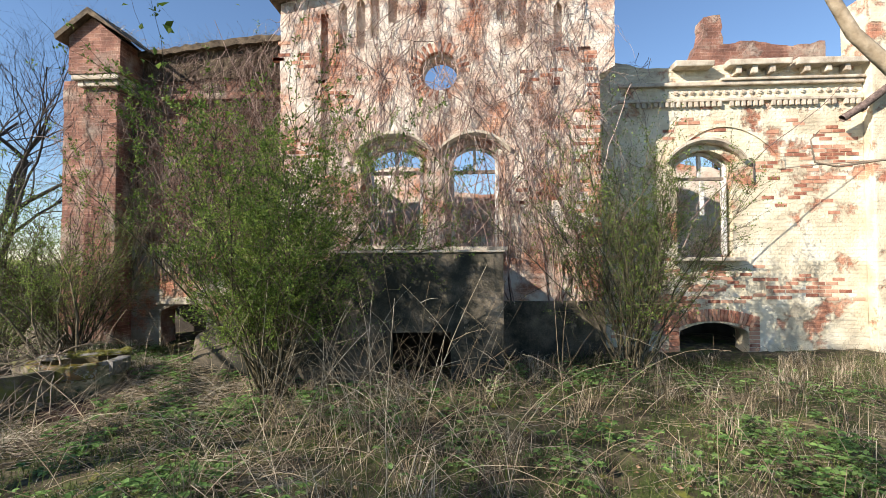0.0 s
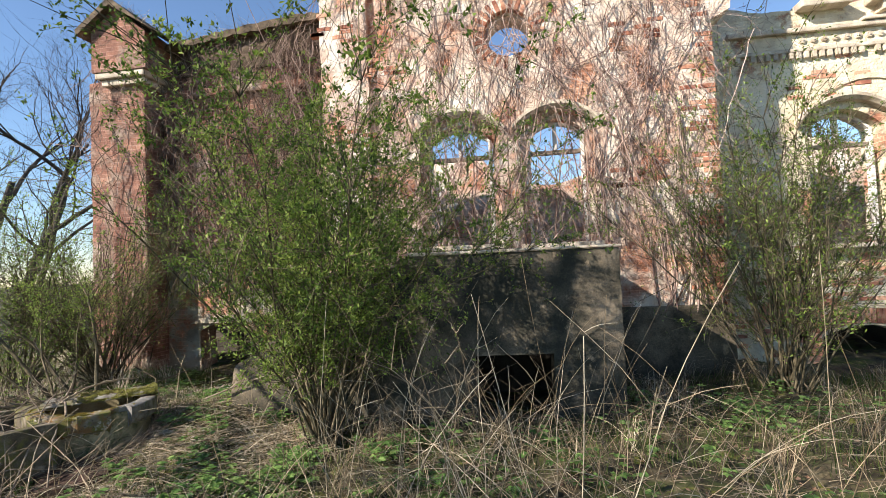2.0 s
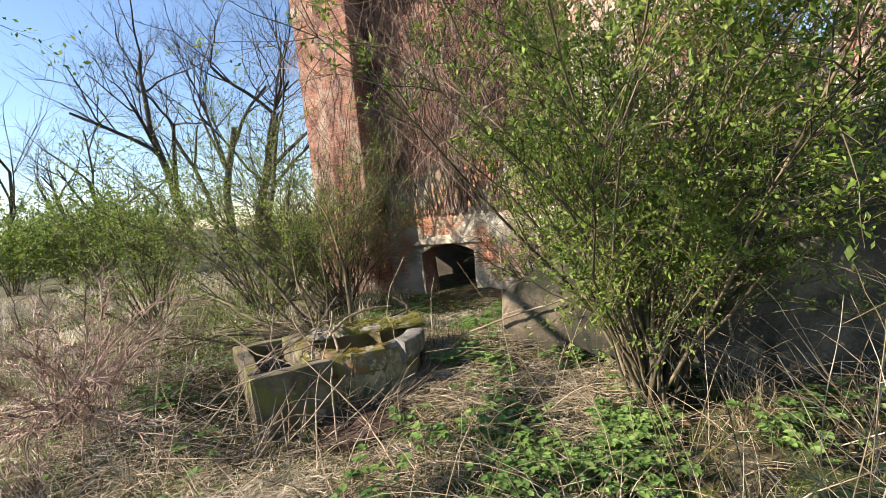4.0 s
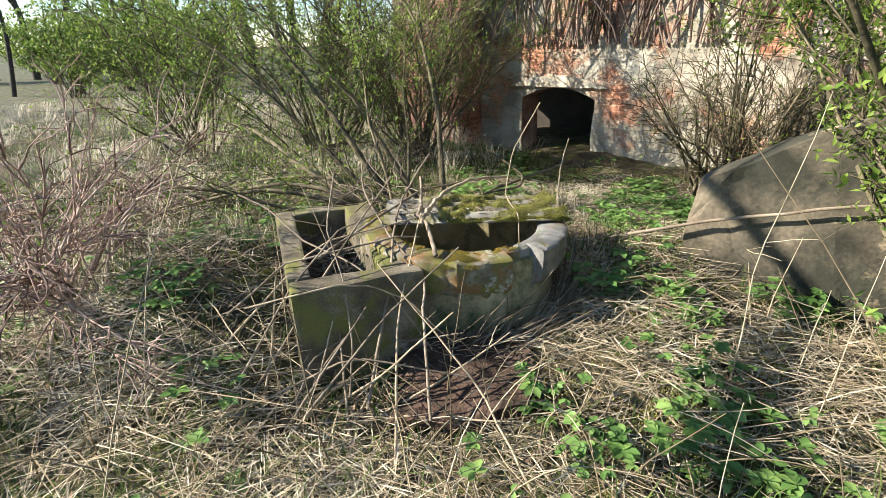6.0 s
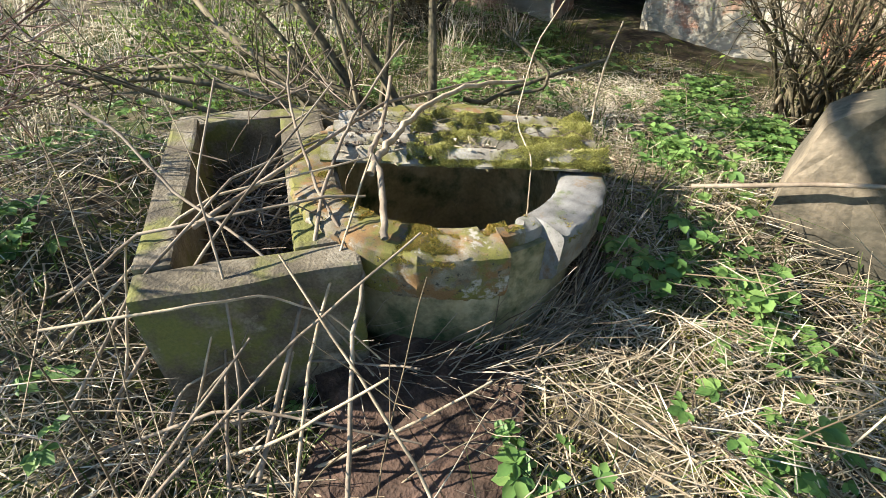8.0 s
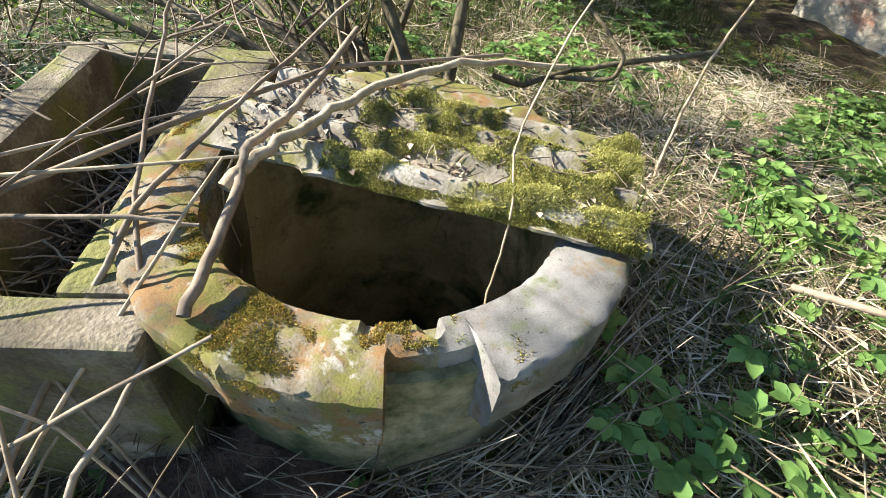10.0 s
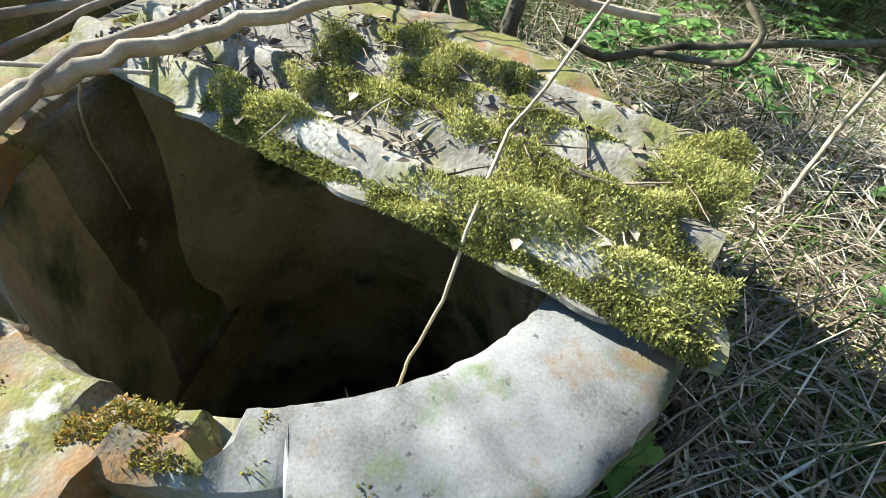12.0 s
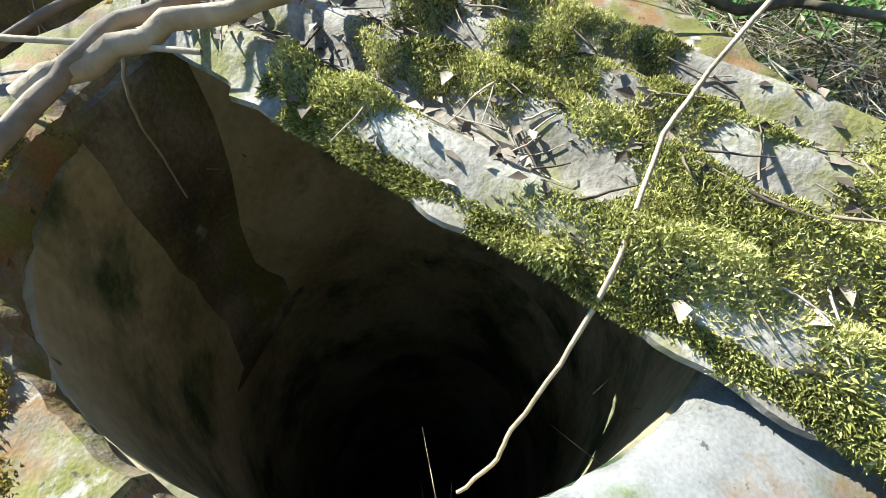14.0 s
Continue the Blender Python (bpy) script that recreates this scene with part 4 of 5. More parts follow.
CLEAR_P = np.array([c[:3] for c in CLEAR])
CLEAR_R = np.array([c[3] for c in CLEAR])


def in_way(pts, more=1.0):
    d = np.linalg.norm(np.asarray(pts)[:, None, :] - CLEAR_P[None], axis=2)
    return bool((d < CLEAR_R[None] * more).any())


def bush(name, base, stems, height, spread, lean, leaves, leaf, label, seed, sag=0.03, thick=0.018, bias=(0, 0), leaf_low=0.0, twigs=5, mat=None, bark=None, clear=1.0, flare=0.0, shy=None):
    """Many arching stems from one stool, with side twigs and small leaves."""
    r = np.random.default_rng(seed)
    ob = thing(name, label, "bush")
    wood, green = Heap(), Heap()
    tips = []
    for i in range(stems):
        ang = r.uniform(0, 2 * np.pi)
        out = r.uniform(0.1, 1.0) * spread
        way = np.array([np.cos(ang) * out + bias[0], np.sin(ang) * out + bias[1], 1.0])
        ln = height * r.uniform(0.65, 1.15)
        b0 = np.array(base) + np.array([r.normal(0, 0.09), r.normal(0, 0.09), 0])
        p = strand(b0, way, ln, 11, 0.09, sag * r.uniform(0.3, 1.6), r)
        if flare:
            p[:, :2] += np.linspace(0, 1, 11)[:, None] ** 2 * ln * flare * r.uniform(0.2, 1.2) * np.array([[np.cos(ang) + bias[0], np.sin(ang) + bias[1]]])
        if in_way(p, clear) or (shy and bool(((p[:, 0] < shy[0]) & (p[:, 2] < shy[1])).any())):
            continue
        wood.tube(p, thick * r.uniform(0.5, 1.1), 0.003, 5)
        for j in range(3, 11):
            for _ in range(r.integers(1, twigs)):
                w = (p[min(j, 10)] - p[j - 1]) + r.normal(0, 0.16, 3) * ln / 3
                q = strand(p[j] if j < 11 else p[10], w, ln * r.uniform(0.12, 0.34), 6, 0.18, 0.02, r)
                if in_way(q, clear) or (shy and bool(((q[:, 0] < shy[0]) & (q[:, 2] < shy[1])).any())):
                    continue
                wood.tube(q, 0.0045, 0.0014, 3)
                tips.append(q)
                for _ in range(r.integers(0, 3)):
                    w2 = (q[3] - q[2]) + r.normal(0, 0.05, 3)
                    q2 = strand(q[r.integers(1, 5)], w2, ln * r.uniform(0.06, 0.16), 5, 0.2, 0.01, r)
                    if not in_way(q2, clear):
                        wood.tube(q2, 0.0026, 0.001, 3)
                        tips.append(q2)
    wood.done("branching", bark or bark_mat, ob)
    T = np.concatenate([t[1:] for t in tips])
    T = T[(T[:, 2] > leaf_low) & (np.hypot(T[:, 0] + 4.35, T[:, 1] - 6.1) > 1.25)]
    zmax = T[:, 2].max()
    w = 0.35 + (T[:, 2] - T[:, 2].min()) / (zmax - T[:, 2].min())
    idx = r.choice(len(T), leaves, p=w / w.sum())
    b = T[idx] + r.normal(0, 0.018, (leaves, 3))
    way = r.normal(0, 1, (leaves, 3)) + [0, 0, 0.5]
    ln = r.uniform(0.6, 1.3, leaves) * leaf
    green.leaves(b, way, r.normal(0, 0.6, (leaves, 3)) + [0, 0, 1], ln, ln * r.uniform(0.35, 0.55, leaves), 0.2)
    green.done("foliage", mat or leaf_mat, ob)
    return ob


bush("bush", (-2.3, 6.42, -0.30), 84, 3.1, 0.8, 0, 95000, 0.034, "dense arching shrub with fresh green leaves beside the terrace", 3, sag=0.03, bias=(-0.22, -0.02), clear=1.5, thick=0.02, twigs=6, flare=0.34, leaf_low=0.4, shy=(-3.1, 1.0))
bush("bush", (-5.05, 6.5, -0.28), 15, 2.5, 0.8, 0, 10000, 0.028, "arching shrub with dark branches and young leaves behind the well", 5, sag=0.10, bias=(-0.95, -0.05), thick=0.032, twigs=5, clear=1.5)
bush("bush", (-6.25, 4.75, -0.05), 46, 1.1, 1.3, 0, 500, 0.022, "pale dead bramble tangle beside the trough", 21, sag=0.12, bias=(0.1, 0.0), thick=0.008, twigs=5, bark=vine_mat)
bush("bush", (3.05, 7.75, -0.30), 46, 3.3, 0.7, 0, 26000, 0.036, "tall twiggy shrub with sparse leaves at the bay corner", 8, sag=0.02, bias=(0.0, -0.05), twigs=6)
bush("bush", (-7.9, 8.4, -0.30), 36, 2.9, 0.9, 0, 15000, 0.036, "half-bare shrub beside the corner turret", 11, sag=0.04)
bush("bush", (-6.9, 9.0, -0.30), 44, 2.7, 0.9, 0, 15000, 0.032, "dark twiggy shrub with scattered young leaves beside the wall", 15, sag=0.05, bias=(-0.2, 0.0), twigs=6)
bush("bush", (-9.5, 7.6, -0.30), 24, 2.4, 0.8, 0, 8000, 0.045, "young green shrub at the meadow edge", 12, sag=0.04)
bush("bush", (-3.45, 8.75, -0.25), 46, 1.5, 0.7, 0, 900, 0.03, "bare brown thicket against the wall", 14, sag=0.02, twigs=5)


def creeper():
    """Dead creeper hanging over the walls: one tangle per wall."""
    for name, u0, u1, v, ztop, zlow, count, label, seed in (("creeper", -3.35, 2.5, -0.03, 7.4, 1.2, 900, "dead creeper hanging over the bay in long strands", 1),
                                                            ("creeper", -7.6, -3.45, LEFT_V - 0.06, 6.3, 1.7, 1300, "matted dead creeper on the recessed wall", 2),
                                                            ("creeper", 2.6, 4.2, RIGHT_V - 0.05, 5.7, 1.0, 60, "thin dead creeper trailing in the corner", 3),
                                                            ("creeper", -8.3, -7.4, LEFT_V - 0.60, 6.7, 0.0, 130, "dead creeper clinging to the turret", 4)):
        r = np.random.default_rng(40 + seed)
        hp = Heap()
        clumps = r.uniform(u0, u1, max(3, int((u1 - u0) * 2.2)))
        for i in range(count):
            u, z = r.uniform(u0, u1), r.uniform(zlow + 0.6, ztop)
            if r.random() < 0.55:
                u = float(np.clip(clumps[r.integers(0, len(clumps))] + r.normal(0, 0.2), u0, u1))
            ln = min(r.exponential(1.0) + 0.4, z - zlow + 0.2, 3.2)
            p = strand((u, v - abs(r.normal(0.03, 0.04)), z), (r.normal(0, 0.5), -0.02, -1), ln, 14, 0.24, 0.05, r)
            p[:, 1] = np.minimum(np.maximum(p[:, 1], v - 0.30), v)
            w = np.array([list(FACADE @ Vector(c)) for c in p])
            hp.tube(w, r.uniform(0.004, 0.010), 0.002, 3)
            if r.random() < 0.8:
                for _ in range(3):
                    j = r.integers(2, 12)
                    p2 = strand(p[j], (r.normal(0, 1), -0.1, r.normal(-0.4, 0.5)), r.uniform(0.15, 0.55), 6, 0.3, 0.1, r)
                    p2[:, 1] = np.minimum(p2[:, 1], v)
                    hp.tube(np.array([list(FACADE @ Vector(c)) for c in p2]), 0.003, 0.0013, 3)
        for i in range(count // 16):
            u = r.uniform(u0, u1)
            p = strand((u, v - 0.02, zlow - 0.6), (r.normal(0, 0.2), 0, 1), r.uniform(2.5, 6.2), 22, 0.12, 0, r)
            p[:, 1] = np.clip(p[:, 1], v - 0.12, v)
            p[:, 2] = np.minimum(p[:, 2], ztop)
            hp.tube(np.array([list(FACADE @ Vector(c)) for c in p]), 0.014, 0.006, 4)
        hp.done(name, dark_vine_mat if seed in (2, 4) else vine_mat, None, label, "creeper", "stuff")


creeper()


def scatter(n, x0, x1, y0, y1, r=rng, keep_out=True):
    x, y = r.uniform(x0, x1, n), r.uniform(y0, y1, n)
    ok = np.hypot(x - WELL[0], y - WELL[1]) > 0.52
    tx, ty = x - T0.x, y - T0.y
    a, b = tx * TA.x + ty * TA.y, tx * TB.x + ty * TB.y
    ok &= ~((a > -0.13) & (a < 1.08) & (b > -0.12) & (b < 0.48))
    ok &= np.hypot(x + 4.2, y - 5.43) > 0.30
    ok &= ~((x > TX0 - 0.02) & (x < TX1 + 0.02) & (y > TY - 0.03))
    ok &= (y < np.where(x < -3.1, 10.3, 8.7)) | (x < -9)
    x, y = x[ok], y[ok]
    return np.stack([x, y, ground_z(x, y)], 1)


def vnoise(p, s, o=0.0):
    return np.array([noise.noise(Vector((a * s + o, b * s, o))) for a, b in p[:, :2]])


def green_grass():
    hp = Heap()
    p = np.concatenate([scatter(70000, -9, 8, 0.6, 9.8), scatter(50000, -16, -5.5, 5, 13)])
    f = vnoise(p, 0.9, 2.0)
    p = p[f + rng.normal(0, 0.2, len(f)) > -0.12]
    k = len(p)
    lean = rng.normal(0, 0.6, (k, 3)) * [1, 1, 0]
    hp.blades(p - [0, 0, 0.01], lean, rng.uniform(0.06, 0.24, k), rng.uniform(0.003, 0.007, k))
    hp.done("grass", grass_mat, None, "fresh green grass blades", "grass", "stuff")


def straw():
    hp = Heap()
    p = np.concatenate([scatter(30000, -9, 8, 0.4, 9.9), scatter(22000, -6, -2.4, 4.4, 8.4), scatter(14000, -18, -8, 3, 13)])
    f = vnoise(p, 0.6, 9.0)
    near_well = np.hypot(p[:, 0] + 4.2, p[:, 1] - 6) < 1.6
    p = p[f + rng.normal(0, 0.25, len(f)) > -0.02 - 0.1 * near_well]
    k = len(p)
    ang = rng.uniform(0, 2 * np.pi, k)
    ln = rng.uniform(0.06, 0.30, k)
    way = np.stack([np.cos(ang), np.sin(ang), rng.normal(0.08, 0.14, k)], 1)
    p[:, 2] += rng.uniform(0.0, 0.07, k)
    hp.leaves(p, way, rng.normal(0, 0.3, (k, 3)) + [0, 0, 1], ln, rng.uniform(0.002, 0.006, k), 0.1)
    hp.done("straw", straw_mat, None, "matted pale dry grass on the ground", "dry grass", "stuff")


def tussocks():
    """Taller dry grass in leaning tufts, paler out on the meadow."""
    for c, mat, label in ((scatter(300, -6.5, 8, 1.9, 8.5), straw_mat, "leaning tufts of tall dry grass"), (scatter(620, -19, -5.8, 3.5, 13.5), bleached_mat, "bleached tufts of meadow grass")):
        hp = Heap()
        d = np.min(np.hypot(c[:, None, 0] - CLEAR_P[None, :, 0], c[:, None, 1] - CLEAR_P[None, :, 1]), axis=1)
        c = c[(d > 0.7) & (np.hypot(c[:, 0] + 4.2, c[:, 1] - 6.5) > 2.3)]
        for q in c:
            k = int(rng.integers(18, 46))
            ang0 = rng.uniform(0, 2 * np.pi)
            lean = np.stack([np.cos(ang0) + rng.normal(0, 0.8, k), np.sin(ang0) + rng.normal(0, 0.8, k), np.zeros(k)], 1) * 0.7
            b = np.repeat(q[None], k, 0) + rng.normal(0, 0.07, (k, 3)) * [1, 1, 0]
            hp.blades(b, lean, rng.uniform(0.18, 0.55, k), rng.uniform(0.003, 0.007, k), 0.7)
        hp.done("dry_tussocks", mat, None, label, "dry grass", "stuff")


def stalks():
    """Long dead stalks and bramble canes, arching."""
    r = np.random.default_rng(77)
    hp = Heap()
    made = 0
    while made < 640:
        if made < 190 or made >= 450:
            x, y = r.normal(-0.7, 1.2), r.normal(4.7, 0.8)
        elif made < 250:
            x, y = r.normal(-4.2, 0.6), r.normal(4.9, 0.45)
        else:
            x, y = r.uniform(-7, 6), r.uniform(2.6, 7.6)
        if y > TY - 0.1 or math.hypot(x - WELL[0], y - WELL[1]) < 0.7:
            continue
        ln = r.uniform(0.5, 1.9) if made < 190 or made >= 450 else r.uniform(0.4, 1.0)
        if 190 <= made < 250:
            ln = r.uniform(0.35, 0.8)
        p = strand((x, y, float(ground_z(x, y))), (r.normal(-0.1, 0.55), r.normal(-0.05, 0.45), 1), ln, 10, 0.05, r.uniform(0.03, 0.2), r)
        p[:, 2] = np.maximum(p[:, 2], ground_z(p[:, 0], p[:, 1]) + 0.01)
        if in_way(p):
            continue
        made += 1
        hp.tube(p, r.uniform(0.002, 0.0042), 0.0012, 4)
        if r.random() < 0.35:
            for _ in range(3):
                q = strand(p[r.integers(4, 9)], (r.normal(0, 1), r.normal(0, 1), 0.7), r.uniform(0.1, 0.3), 5, 0.1, 0.02, r)
                if not in_way(q):
                    hp.tube(q, 0.002, 0.001, 3)
    hp.done("dead_stalks", straw_mat, None, "long pale arching dead stalks", "dead stalks", "stuff")


def herbs():
    """Low herbs with leaves in threes."""
    r = np.random.default_rng(31)
    hp, st = Heap(), Heap()
    p = np.concatenate([scatter(9000, -8.5, -1.6, 3.6, 10.0, r), scatter(5200, -4.4, -2.4, 5.6, 9.2, r), scatter(11000, -4, 6, 2.2, 7.6, r)])
    f = vnoise(p, 2.3, 5.0) + 0.5 * vnoise(p, 0.8, 3.0)
    dark = np.exp(-((p[:, 0] + 3.3) ** 2 + (p[:, 1] - 5.0) ** 2) / 0.5) + 0.6 * np.exp(-((p[:, 0] + 4.2) ** 2 / 1.2 + (p[:, 1] - 7.9) ** 2 / 1.0))
    p = p[f + 0.30 * dark + r.normal(0, 0.14, len(f)) > 0.30]
    p = p[~((np.hypot(p[:, 0] + 4.17, p[:, 1] - 5.36) < 0.32))]
    strip = (p[:, 0] > -4.1) & (p[:, 0] < -2.6) & (p[:, 1] > 5.55) & (p[:, 1] < 6.7)
    p = p[~strip | (r.random(len(p)) < 0.3)]
    for q in p:
        h = r.uniform(0.03, 0.15) * (1.5 if q[0] > -1.8 else 1.0)
        for _ in range(int(r.integers(1, 4))):
            ang = r.uniform(0, 2 * np.pi)
            top = q + [np.cos(ang) * h * 0.7, np.sin(ang) * h * 0.7, h]
            size = r.uniform(0.024, 0.068)
            n = 5 if size > 0.045 else 3
            a3 = ang + np.linspace(-1.9, 1.9, 5) if n == 5 else ang + np.array([-1.1, 0.0, 1.1])
            way = np.stack([np.cos(a3), np.sin(a3), np.full(n, r.uniform(-0.3, 0.25))], 1)
            size = size * np.where(np.abs(a3 - ang) > 1.5, 0.75, 1.0) * r.uniform(0.85, 1.1, n)
            hp.ovals(np.repeat(top[None], n, 0), way, np.tile([0, 0, 1.0], (n, 1)) + r.normal(0, 0.28, (n, 3)), size, size * 0.6)
            st.tube([q, (q + top) / 2 + [0, 0, h * 0.2], top], 0.0016, 0.001, 3)
    hp.done("herbs", herb_mat, None, "low green herbs with leaves in threes", "herbs", "stuff")
    st.done("herb_stems", grass_mat, None, "thin green stems of the low herbs", "herbs", "stuff")


def litter():
    """Dead twigs and brown leaves."""
    r = np.random.default_rng(13)
    hp = Heap()
    p = np.concatenate([scatter(3000, -6.8, -2.2, 4.2, 8.6, r), scatter(700, -3, 5, 3, 8, r)])
    for q in p:
        ang = r.uniform(0, 2 * np.pi)
        ln = min(r.exponential(0.16) + 0.07, 0.7)
        s = strand(q + [0, 0, r.uniform(0.005, 0.05)], (np.cos(ang), np.sin(ang), r.normal(0.03, 0.1)), ln, 6, 0.12, 0, r)
        s[:, 2] = np.maximum(s[:, 2], ground_z(s[:, 0], s[:, 1]) + 0.004)
        if not in_way(s) and np.hypot(s[:, 0] - WELL[0], s[:, 1] - WELL[1]).min() > 0.48:
            hp.tube(s, r.uniform(0.0015, 0.0045), 0.001, 4)
    # twigs heaped round the well's foot and in the trough
    for i in range(480):
        th = r.uniform(-2.0, 0.9)
        b = np.array([WELL[0] + 0.56 * np.cos(th), WELL[1] + 0.56 * np.sin(th), 0.0])
        b[2] = float(ground_z(b[0], b[1])) + 0.03
        s = strand(b + r.normal(0, 0.04, 3) * [1, 1, 0], (-np.sin(th) + r.normal(0, 0.4), np.cos(th) + r.normal(0, 0.4), r.uniform(0, 0.9)), r.uniform(0.15, 0.45), 6, 0.08, 0.02, r)
        if not in_way(s) and np.hypot(s[:, 0] - WELL[0], s[:, 1] - WELL[1]).min() > 0.49:
            hp.tube(s, r.uniform(0.002, 0.004), 0.001, 4)
    for i in range(420):
        b = T0 + TA * r.uniform(0.1, 0.9) + TB * r.uniform(0.05, 0.25)
        ang = r.uniform(0, 6.28)
        s = strand((b.x, b.y, r.uniform(-0.13, 0.06)), (np.cos(ang), np.sin(ang), r.normal(0.1, 0.2)), r.uniform(0.1, 0.4), 5, 0.12, 0.0, r)
        hp.tube(s, r.uniform(0.002, 0.005), 0.001, 4)
    hp.done("dead_twigs", twig_mat, None, "thin dead twigs lying in heaps", "twigs", "stuff")
    hp = Heap()
    p = scatter(3200, -8, 4, 3, 9, r)
    k = len(p)
    p[:, 2] += r.uniform(0.005, 0.03, k)
    ln = r.uniform(0.02, 0.06, k)
    hp.leaves(p, r.normal(0, 1, (k, 3)) * [1, 1, 0.2], r.normal(0, 0.5, (k, 3)) + [0, 0, 1], ln, ln * 0.6, 0.3)
    hp.done("fallen_leaves", dead_leaf_mat, None, "brown curled fallen leaves", "leaves", "stuff")


def dry_stems():
    """Long dry stems lying criss-cross on the sunny ground behind the well, and before the terrace."""
    r = np.random.default_rng(19)
    hp = Heap()
    p = np.concatenate([scatter(1500, -4.5, -2.3, 5.5, 9.4, r), scatter(500, -5.6, -3.0, 4.3, 6.0, r), scatter(1300, -3, 6, 2.4, 7.8, r)])
    for q in p:
        ang = r.normal(0.6, 0.7)
        s = strand(q + [0, 0, r.uniform(0.01, 0.07)], (np.cos(ang), np.sin(ang), r.normal(0.02, 0.09)), min(r.exponential(0.18) + 0.12, 0.8), 6, 0.07, 0, r)
        s[:, 2] = np.maximum(s[:, 2], ground_z(s[:, 0], s[:, 1]) + 0.008)
        if not in_way(s) and np.hypot(s[:, 0] - WELL[0], s[:, 1] - WELL[1]).min() > 0.5:
            hp.tube(s, r.uniform(0.0016, 0.0042), 0.0012, 4)
    hp.done("dry_stems", stick_mat, None, "dry stems lying criss-cross on the ground", "dry stems", "stuff")


def ground_moss():
    hp = Heap()
    p = np.concatenate([scatter(50000, -6.5, -2.6, 4.4, 8.2), scatter(90000, -6.0, -2.4, 5.6, 9.8), scatter(40000, -4.3, -3.0, 5.5, 7.4)])
    f = vnoise(p, 2.6, 12.0)
    p = p[f + rng.normal(0, 0.1, len(f)) > -0.10]
    k = len(p)
    ln = rng.uniform(0.008, 0.02, k)
    hp.leaves(p - [0, 0, 0.003], rng.normal(0, 0.7, (k, 3)) + [0, 0, 0.8], rng.normal(0, 1, (k, 3)), ln, ln * 0.45, 0.3)
    hp.done("ground_moss", moss_mat, None, "patches of yellow-green moss on the soil", "moss", "stuff")


def bleached():
    """Paler straw and flattened stems in the sunny ground round the well."""
    hp = Heap()
    p = np.concatenate([scatter(13000, -6.2, -2.3, 4.3, 9.6), scatter(16000, -4.8, -2.4, 5.8, 9.6), scatter(9000, -6.2, -4.1, 3.5, 4.9)])
    p = p[(np.hypot(p[:, 0] - WELL[0], p[:, 1] - WELL[1]) > 1.05) | (rng.random(len(p)) < 0.35)]
    f = vnoise(p, 1.1, 21.0)
    p = p[f + rng.normal(0, 0.2, len(f)) > -0.10]
    k = len(p)
    ang = rng.uniform(0, 2 * np.pi, k)
    p[:, 2] += rng.uniform(0.01, 0.09, k)
    hp.leaves(p, np.stack([np.cos(ang), np.sin(ang), rng.normal(0.05, 0.12, k)], 1), rng.normal(0, 0.3, (k, 3)) + [0, 0, 1], rng.uniform(0.05, 0.26, k), rng.uniform(0.002, 0.0055, k), 0.1)
    hp.done("bleached_straw", bleached_mat, None, "bleached straw and flattened stems round the well", "dry grass", "stuff")


bleached()
green_grass()
straw()
tussocks()
stalks()
herbs()
litter()
dry_stems()
ground_moss()


def stick(name, pts, r0, r1, mat, label, sides=7):
    pts = np.asarray(pts, float)
    t = np.linspace(0, len(pts) - 1, 4 * len(pts))
    fine = np.stack([np.interp(t, np.arange(len(pts)), pts[:, i]) for i in range(3)], 1)
    fine += rng.normal(0, r0 * 0.22, fine.shape)
    hp = Heap()
    hp.tube(fine, r0, r1, sides)
    return hp.done(name, mat, None, label, "stick", smooth=True)


def tree(name, base, height, seed, label, bark=None, leaf=0, leafmat=None, depth=4, trunk=0.16, upright=0.6, leafsize=0.06):
    r = np.random.default_rng(seed)
    ob = thing(name, label, "tree")
    wood, limbs, green = Heap(), Heap(), Heap()
    ends = []

    def grow(p, way, ln, rad, d):
        n = 7
        q = strand(p, way, ln, n, 0.11, -0.02 * upright, r)
        (wood if d == 0 else limbs).tube(q, rad, rad * 0.55, 7 if d < 2 else 3)
        if d >= depth:
            ends.append(q)
            return
        for _ in range(int(r.integers(3, 6))):
            j = int(r.integers(2, n)) if d else int(r.integers(3, n))
            w = (q[-1] - q[-2]) / np.linalg.norm(q[-1] - q[-2]) + r.normal(0, 0.55, 3) + [0, 0, upright * 0.3]
            grow(q[j], w, ln * r.uniform(0.5, 0.78), rad * 0.5 * r.uniform(0.7, 1), d + 1)

    grow(base, (r.normal(0, 0.08), r.normal(0, 0.08), 1), height * 0.42, trunk, 0)
    wood.done("trunk", bark or tree_bark, ob)
    limbs.done("crown", bark or tree_bark, ob)
    if leaf:
        T = np.concatenate(ends)
        idx = r.integers(0, len(T), leaf)
        ln = r.uniform(0.6, 1.3, leaf) * leafsize
        green.leaves(T[idx] + r.normal(0, 0.06, (leaf, 3)), r.normal(0, 1, (leaf, 3)), r.normal(0, 1, (leaf, 3)), ln, ln * 0.5, 0.2)
        green.done("leaves", leafmat or leaf_mat, ob)
    return ob


# bare trees beyond the meadow, and green ones behind the house
tree("tree", (-21.5, 17.8, -0.4), 15, 51, "leafless tree with dark spreading limbs at the meadow edge", trunk=0.24, depth=5)
tree("tree", (-20.0, 18.9, -0.4), 15, 52, "leafless tree with dark spreading limbs at the meadow edge", trunk=0.22, depth=5)
tree("tree", (-24.5, 12.6, -0.4), 11, 53, "slender leafless young tree", trunk=0.09, upright=1.5, depth=3)
tree("tree", (-25.5, 10.8, -0.4), 11, 54, "slender leafless young tree", trunk=0.08, upright=1.5, depth=3)
